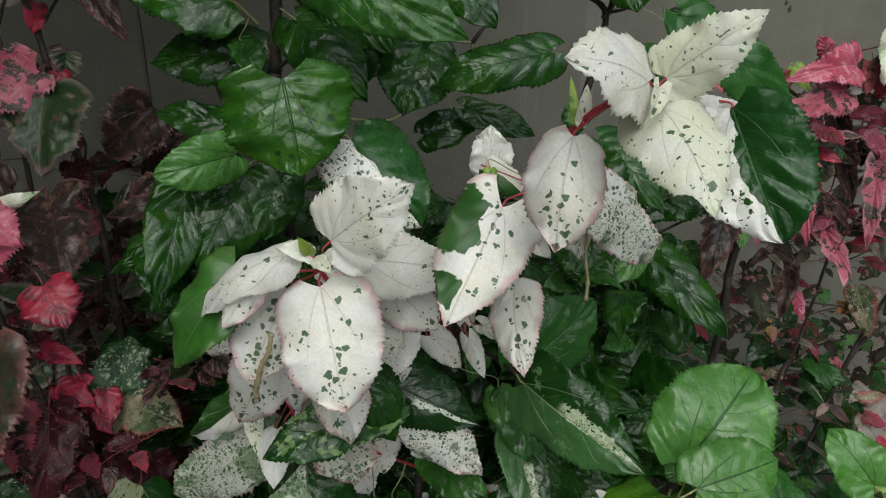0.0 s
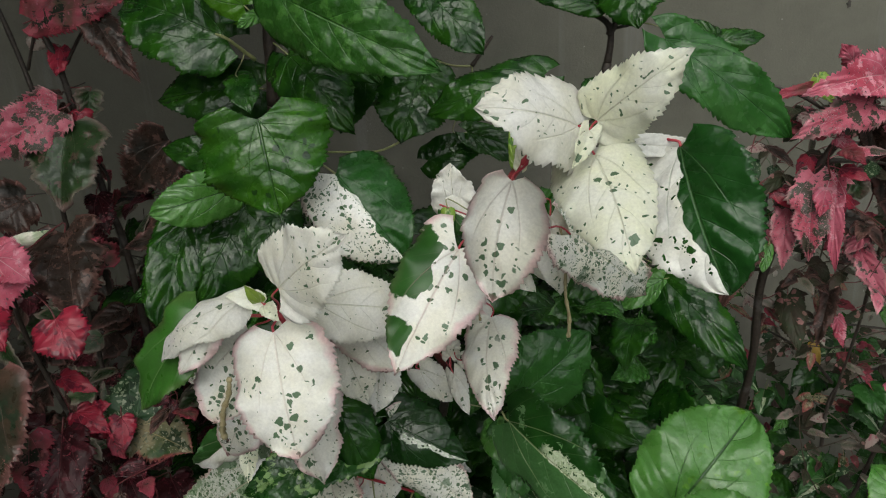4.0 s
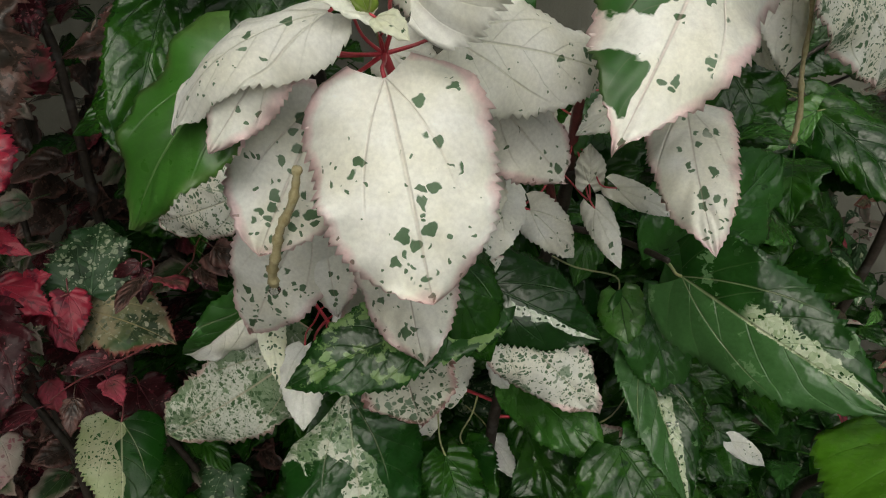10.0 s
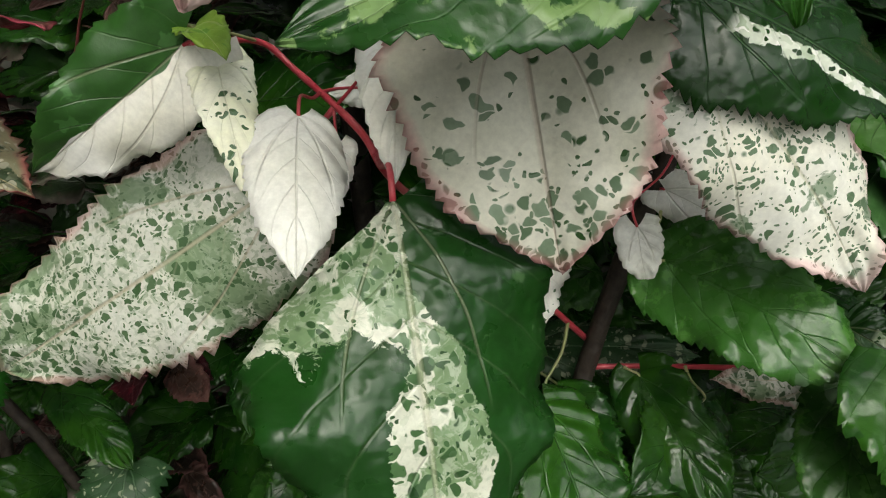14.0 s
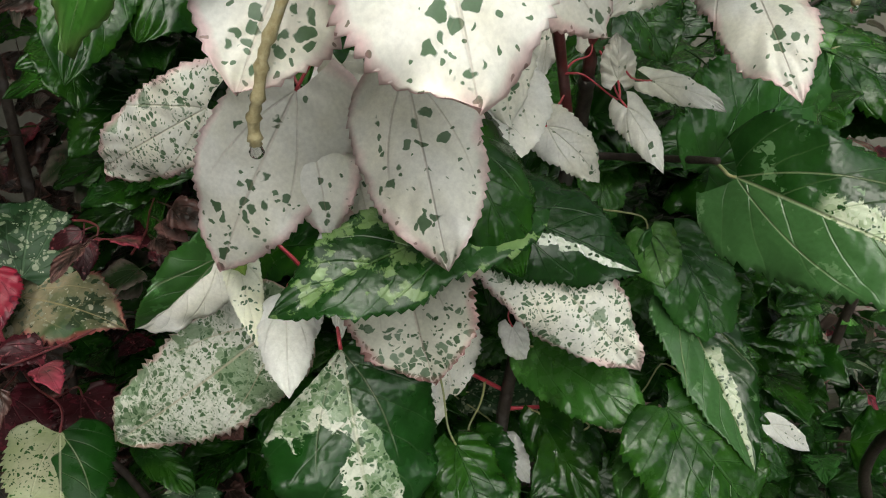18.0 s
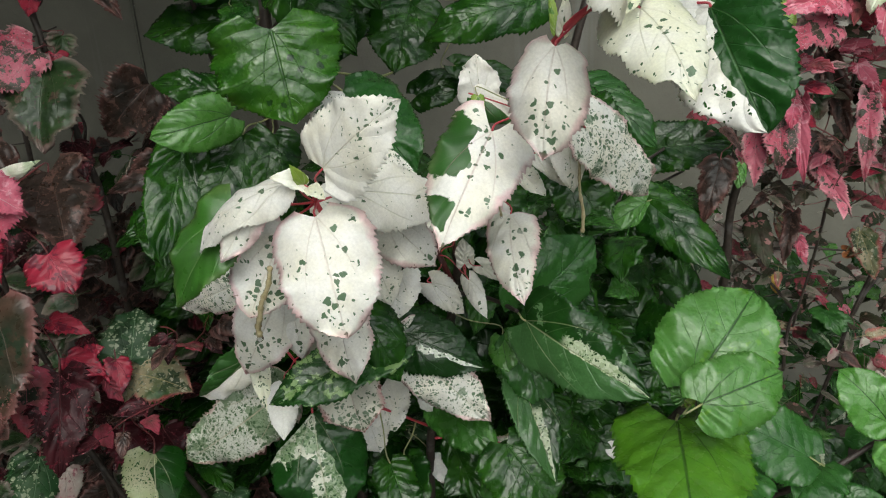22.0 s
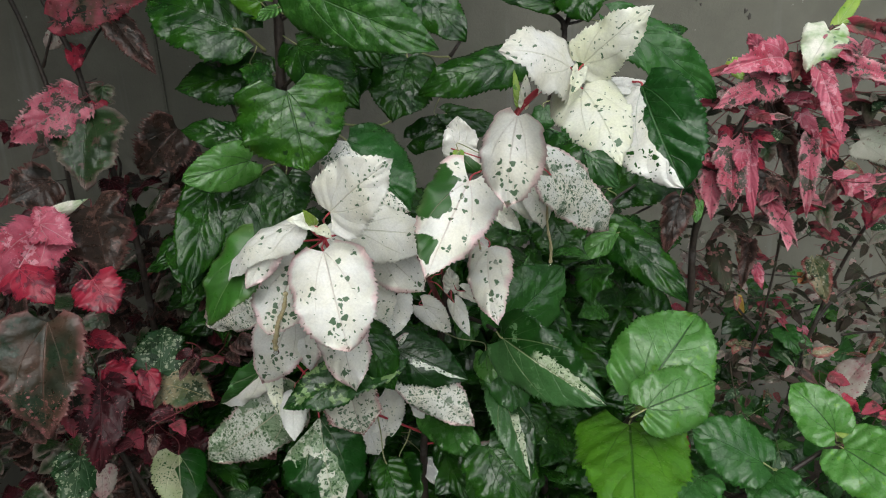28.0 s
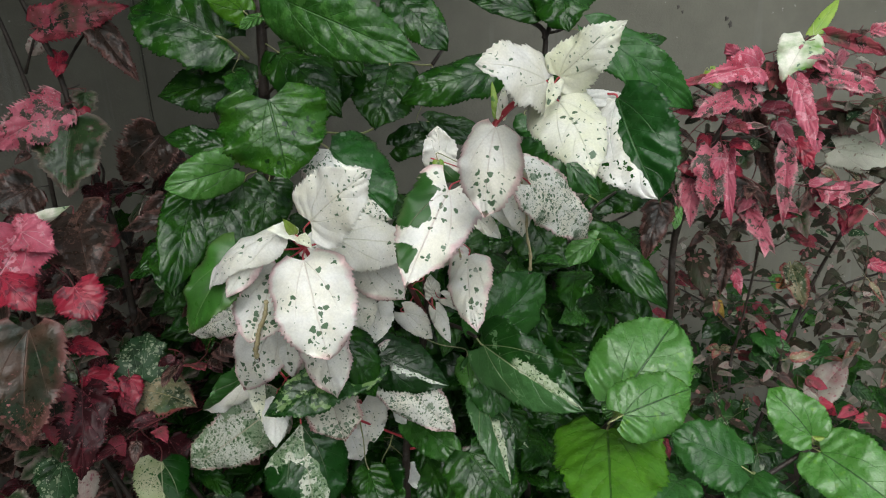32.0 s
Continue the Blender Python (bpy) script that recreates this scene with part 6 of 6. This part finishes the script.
leaf(white_shrub, "W", (-0.155, 0.740, 0.937), (-0.154, 0.742, 0.900), 0.027, (0.09, -0.99, -0.05), 0.05)
leaf(white_shrub, "W", (-0.155, 0.760, 0.877), (-0.146, 0.750, 0.834), 0.033, (0.10, -0.96, 0.25), 0.05)
leaf(white_shrub, "G", (-0.097, 0.780, 0.903), (-0.078, 0.760, 0.857), 0.029, (-0.01, -0.92, 0.40), 0.05, (-0.021, 0.792, 0.963), "g")
leaf(white_shrub, "G", (0.023, 0.880, 0.942), (0.011, 0.852, 0.904), 0.038, (-0.20, -0.76, 0.62), 0.05, (0.016, 0.841, 0.923), "g")
leaf(white_shrub, "GB", (0.175, 0.950, 0.845), (0.100, 0.943, 0.831), 0.065, (-0.04, -0.78, 0.62), 0.05)
leaf(white_shrub, "G", (0.139, 0.950, 0.660), (0.214, 0.966, 0.697), 0.081, (-0.25, -0.60, 0.76), 0.05)
leaf(white_shrub, "G", (0.037, 0.920, 0.559), (-0.022, 0.861, 0.531), 0.059, (-0.03, -0.85, 0.50), 0.05, (0.019, 0.910, 0.593), "g")
leaf(white_shrub, "G", (0.135, 0.900, 0.542), (0.051, 0.855, 0.548), 0.067, (0.25, -0.80, 0.52), 0.05)
leaf(white_shrub, "GV", (0.131, 0.920, 0.616), (0.168, 0.890, 0.596), 0.047, (-0.16, -0.68, 0.72), 0.05, (0.054, 0.880, 0.606), "g")
leaf(white_shrub, "W", (0.243, 0.950, 0.532), (0.286, 0.945, 0.503), 0.026, (0.15, -0.91, 0.38), 0.05)
leaf(green_shrub, "G", (-0.403, 0.950, 0.953), (-0.380, 0.895, 0.900), 0.059, (0.33, -0.58, 0.74), 0.05)
leaf(green_shrub, "G", (-0.343, 0.950, 0.964), (-0.314, 0.912, 0.926), 0.059, (0.13, -0.65, 0.75), 0.05)

# ---- small leaves and the dark inside of the shrubs ----
def pool(kinds, n, length, ratio, seed):
    rng = random.Random(seed)
    got = []
    for k in range(n):
        size = length * rng.uniform(0.8, 1.25)
        got.append((leaf_mesh(LEAF[kinds[k % len(kinds)]], size, size * ratio * rng.uniform(0.85, 1.15), rng.uniform(0.03, 0.12), rng.uniform(0.02, 0.2),
                              ripple=rng.uniform(0.01, 0.04), teeth=9, cols=6, seed=seed + k, ragged=0.2, quilt=2.2, stalk=size * 0.4, twist=rng.uniform(-0.4, 0.4)), size))
    return got


def turned(rng, place, down=0.5):
    """A hanging leaf pose, its face outwards and up."""
    g = rng.uniform(-1.5, 1.5)
    y = Vector((math.sin(g) * 0.9, -rng.uniform(0.1, 0.8), -rng.uniform(-0.3, 1.0) * down)).normalized()
    z = Vector((rng.uniform(-0.5, 0.5), -rng.uniform(0.2, 1.0), rng.uniform(0.3, 1.0)))
    z = (z - y * z.dot(y)).normalized()
    return Matrix.Translation(place) @ Matrix((y.cross(z), y, z)).transposed().to_4x4()


def fill(plant_ob, meshes, n, box, seed, down=0.5, keep=None):
    rng = random.Random(seed)
    k = 0
    while k < n:
        p = Vector([rng.uniform(a, b) for a, b in box])
        if keep and not keep(p):
            continue
        ob = part("leaf", rng.choice(meshes)[0], plant_ob)
        ob.matrix_local = turned(rng, p, down)
        k += 1


def sprig(plant_ob, meshes, start, way, length, n, seed, thick=0.0014, mat=None):
    """A thin twig with small leaves on both sides."""
    rng = random.Random(seed)
    pts, p, d = [Vector(start)], Vector(start), Vector(way).normalized()
    for _ in range(4):
        d = (d + Vector([rng.uniform(-0.25, 0.25) for _ in range(3)])).normalized()
        p = p + d * length / 4
        pts.append(p.copy())
    stem(plant_ob, pts, thick, thick * 0.5, mat or TWIG, "twig")
    for k in range(n):
        s = (k + 1) / n * 3.98
        a = pts[int(s)].lerp(pts[int(s) + 1], s - int(s))
        me, size = rng.choice(meshes)
        m = turned(rng, a, 0.8)
        ob = part("leaf", me, plant_ob)
        ob.matrix_local = m @ Matrix.Translation((0, size * 0.4, 0))


def cloud(plant_ob, name, label, meshes, n, box, seed, down=0.6, scale=(0.7, 1.2), keep=None):
    """Many leaves too dense to tell apart, joined into one part for each leaf colour."""
    rng = random.Random(seed)
    groups = {}
    k = 0
    while k < n:
        p = Vector([rng.uniform(a, b) for a, b in box])
        if keep and not keep(p):
            continue
        me = rng.choice(meshes)[0]
        groups.setdefault(me.materials[0], []).append((me, turned(rng, p, down) @ Matrix.Scale(rng.uniform(*scale), 4)))
        k += 1
    for mat, items in groups.items():
        verts, faces, uvs, rims, at = [], [], [], [], 0
        for me, m in items:
            co = np.empty(len(me.vertices) * 3)
            me.vertices.foreach_get("co", co)
            co = np.c_[co.reshape(-1, 3), np.ones(len(me.vertices))] @ np.array(m).T
            verts.append(co[:, :3])
            uv = np.empty(len(me.loops) * 2)
            me.uv_layers[0].data.foreach_get("uv", uv)
            uvs.append(uv)
            rim = np.empty(len(me.vertices))
            me.attributes["rim"].data.foreach_get("value", rim)
            rims.append(rim)
            faces += [tuple(v + at for v in f.vertices) for f in me.polygons]
            at += len(me.vertices)
        out = bpy.data.meshes.new(name)
        out.from_pydata(np.concatenate(verts).tolist(), [], faces)
        out.materials.append(mat)
        out.uv_layers.new(name="UVMap").data.foreach_set("uv", np.concatenate(uvs))
        out.attributes.new("rim", "FLOAT", "POINT").data.foreach_set("value", np.concatenate(rims))
        out.polygons.foreach_set("use_smooth", [True] * len(out.polygons))
        ob = part(name, out, plant_ob, label)
        ob["kind"] = "stuff"


greens = pool(["G", "G", "G", "G", "G", "GV2"], 12, 0.085, 0.68, 100)
wines = pool(["RM", "MD", "MD", "MG", "MD"], 10, 0.062, 0.66, 200)
bronzes = pool(["BZ", "MG", "BZ", "MG", "BZ", "MP", "GMd", "BZ", "MD", "BZ", "MW", "MG", "GMr"], 26, 0.040, 0.48, 300)
fresh = pool(["GB", "G", "GB", "G", "GL", "GV"], 8, 0.06, 0.6, 400)
fill(green_shrub, greens, 220, ((-0.44, 0.40), (0.98, 1.25), (0.25, 0.94)), 1)
cloud(green_shrub, "inner_leaves", "dark leaves deep inside the shrub", greens, 700, ((-0.55, 0.42), (1.1, 1.55), (0.02, 0.9)), 11)
# Leaf canopy above the view, added to shade the left wall and shrubs.
cloud(green_shrub, "upper_leaves", "unseen dark leaves overhead, added to shade the left side", greens, 330, ((-1.0, 0.10), (0.75, 1.4), (1.60, 2.2)), 12, 0.6, (0.9, 1.4))
fill(white_shrub, greens, 80, ((-0.40, 0.30), (1.02, 1.18), (0.12, 0.60)), 2)
# Mostly hidden leaf mass, added to keep light off the leaves below.
cloud(white_shrub, "shaded_leaves", "dark green leaves behind the pale ones, added to block light below", greens, 110, ((-0.30, 0.22), (0.92, 1.08), (0.70, 0.95)), 18)
fill(red_shrub, wines, 100, ((-0.95, -0.36), (1.0, 1.25), (0.12, 0.78)), 3)
cloud(red_shrub, "inner_leaves", "dark leaves deep inside the shrub", wines, 700, ((-1.1, -0.36), (1.22, 1.5), (0.02, 0.86)), 13)
fill(bright_shrub, fresh, 190, ((0.35, 1.15), (0.85, 1.35), (0.12, 0.46)), 4)
cloud(bright_shrub, "inner_leaves", "green leaves low in the shrub", fresh, 300, ((0.3, 1.5), (1.0, 1.6), (0.0, 0.38)), 14)
cloud(bright_shrub, "back_leaves", "green leaves before the wall", fresh, 150, ((0.3, 0.95), (1.22, 1.55), (0.36, 0.66)), 16)
rng = random.Random(9)
for k in range(58):
    x, z = rng.uniform(0.46, 1.2), rng.uniform(0.40, 0.98)
    sprig(pink_shrub, bronzes, (x, rng.uniform(1.08, 1.42), z), (rng.uniform(-0.7, 0.7), rng.uniform(-0.3, 0.1), rng.uniform(-0.1, 1.0)), rng.uniform(0.1, 0.2), 5, 50 + k)
for k in range(26):
    sprig(pink_shrub, bronzes, (rng.uniform(0.48, 0.86), rng.uniform(1.1, 1.2), rng.uniform(0.98, 1.16)), (rng.uniform(-0.7, 0.7), rng.uniform(-0.3, 0.1), rng.uniform(-0.6, 0.6)), rng.uniform(0.07, 0.14), 4, 250 + k, 0.0012, WINESTEM)
cloud(pink_shrub, "small_leaves", "small bronze and pink leaves on the twigs", bronzes, 520, ((0.45, 1.3), (1.1, 1.5), (0.34, 1.0)), 15, 0.8, (0.35, 1.1))
smalls = pool(["MP", "RM", "MD", "RM", "MG", "MD", "RM"], 14, 0.036, 0.6, 500)
for k in range(14):
    sprig(red_shrub, smalls, (rng.uniform(-0.95, -0.5), rng.uniform(1.08, 1.3), rng.uniform(0.75, 1.25)), (rng.uniform(-0.7, 0.7), -0.2, rng.uniform(-0.2, 0.9)), rng.uniform(0.08, 0.16), 4, 150 + k, 0.0012, BARK)
for k in range(10):
    sprig(red_shrub, smalls, (rng.uniform(-0.62, -0.34), rng.uniform(0.84, 0.98), rng.uniform(0.55, 0.85)), (rng.uniform(-0.7, 0.7), -0.4, rng.uniform(-0.2, 0.6)), rng.uniform(0.06, 0.12), 4, 180 + k, 0.0012, WINESTEM)
# Dark leaves stand in for the deep shade between the shrubs.
cloud(red_shrub, "shaded_leaves", "dark bronze leaves added to darken the gap between the shrubs", pool(["MD", "G", "MD", "MG"], 8, 0.07, 0.62, 600), 90, ((-0.66, -0.30), (1.08, 1.4), (0.70, 1.04)), 17)
pinks = pool(["PM", "P", "MD", "PM", "MP", "RR", "PM", "MD"], 16, 0.046, 0.46, 700)
for k in range(16):
    sprig(pink_shrub, pinks, (rng.uniform(0.46, 0.84), rng.uniform(1.04, 1.18), rng.uniform(0.94, 1.20)), (rng.uniform(-0.8, 0.8), rng.uniform(-0.4, 0.1), rng.uniform(-0.5, 0.7)), rng.uniform(0.07, 0.13), 4, 350 + k, 0.0014, WINESTEM)
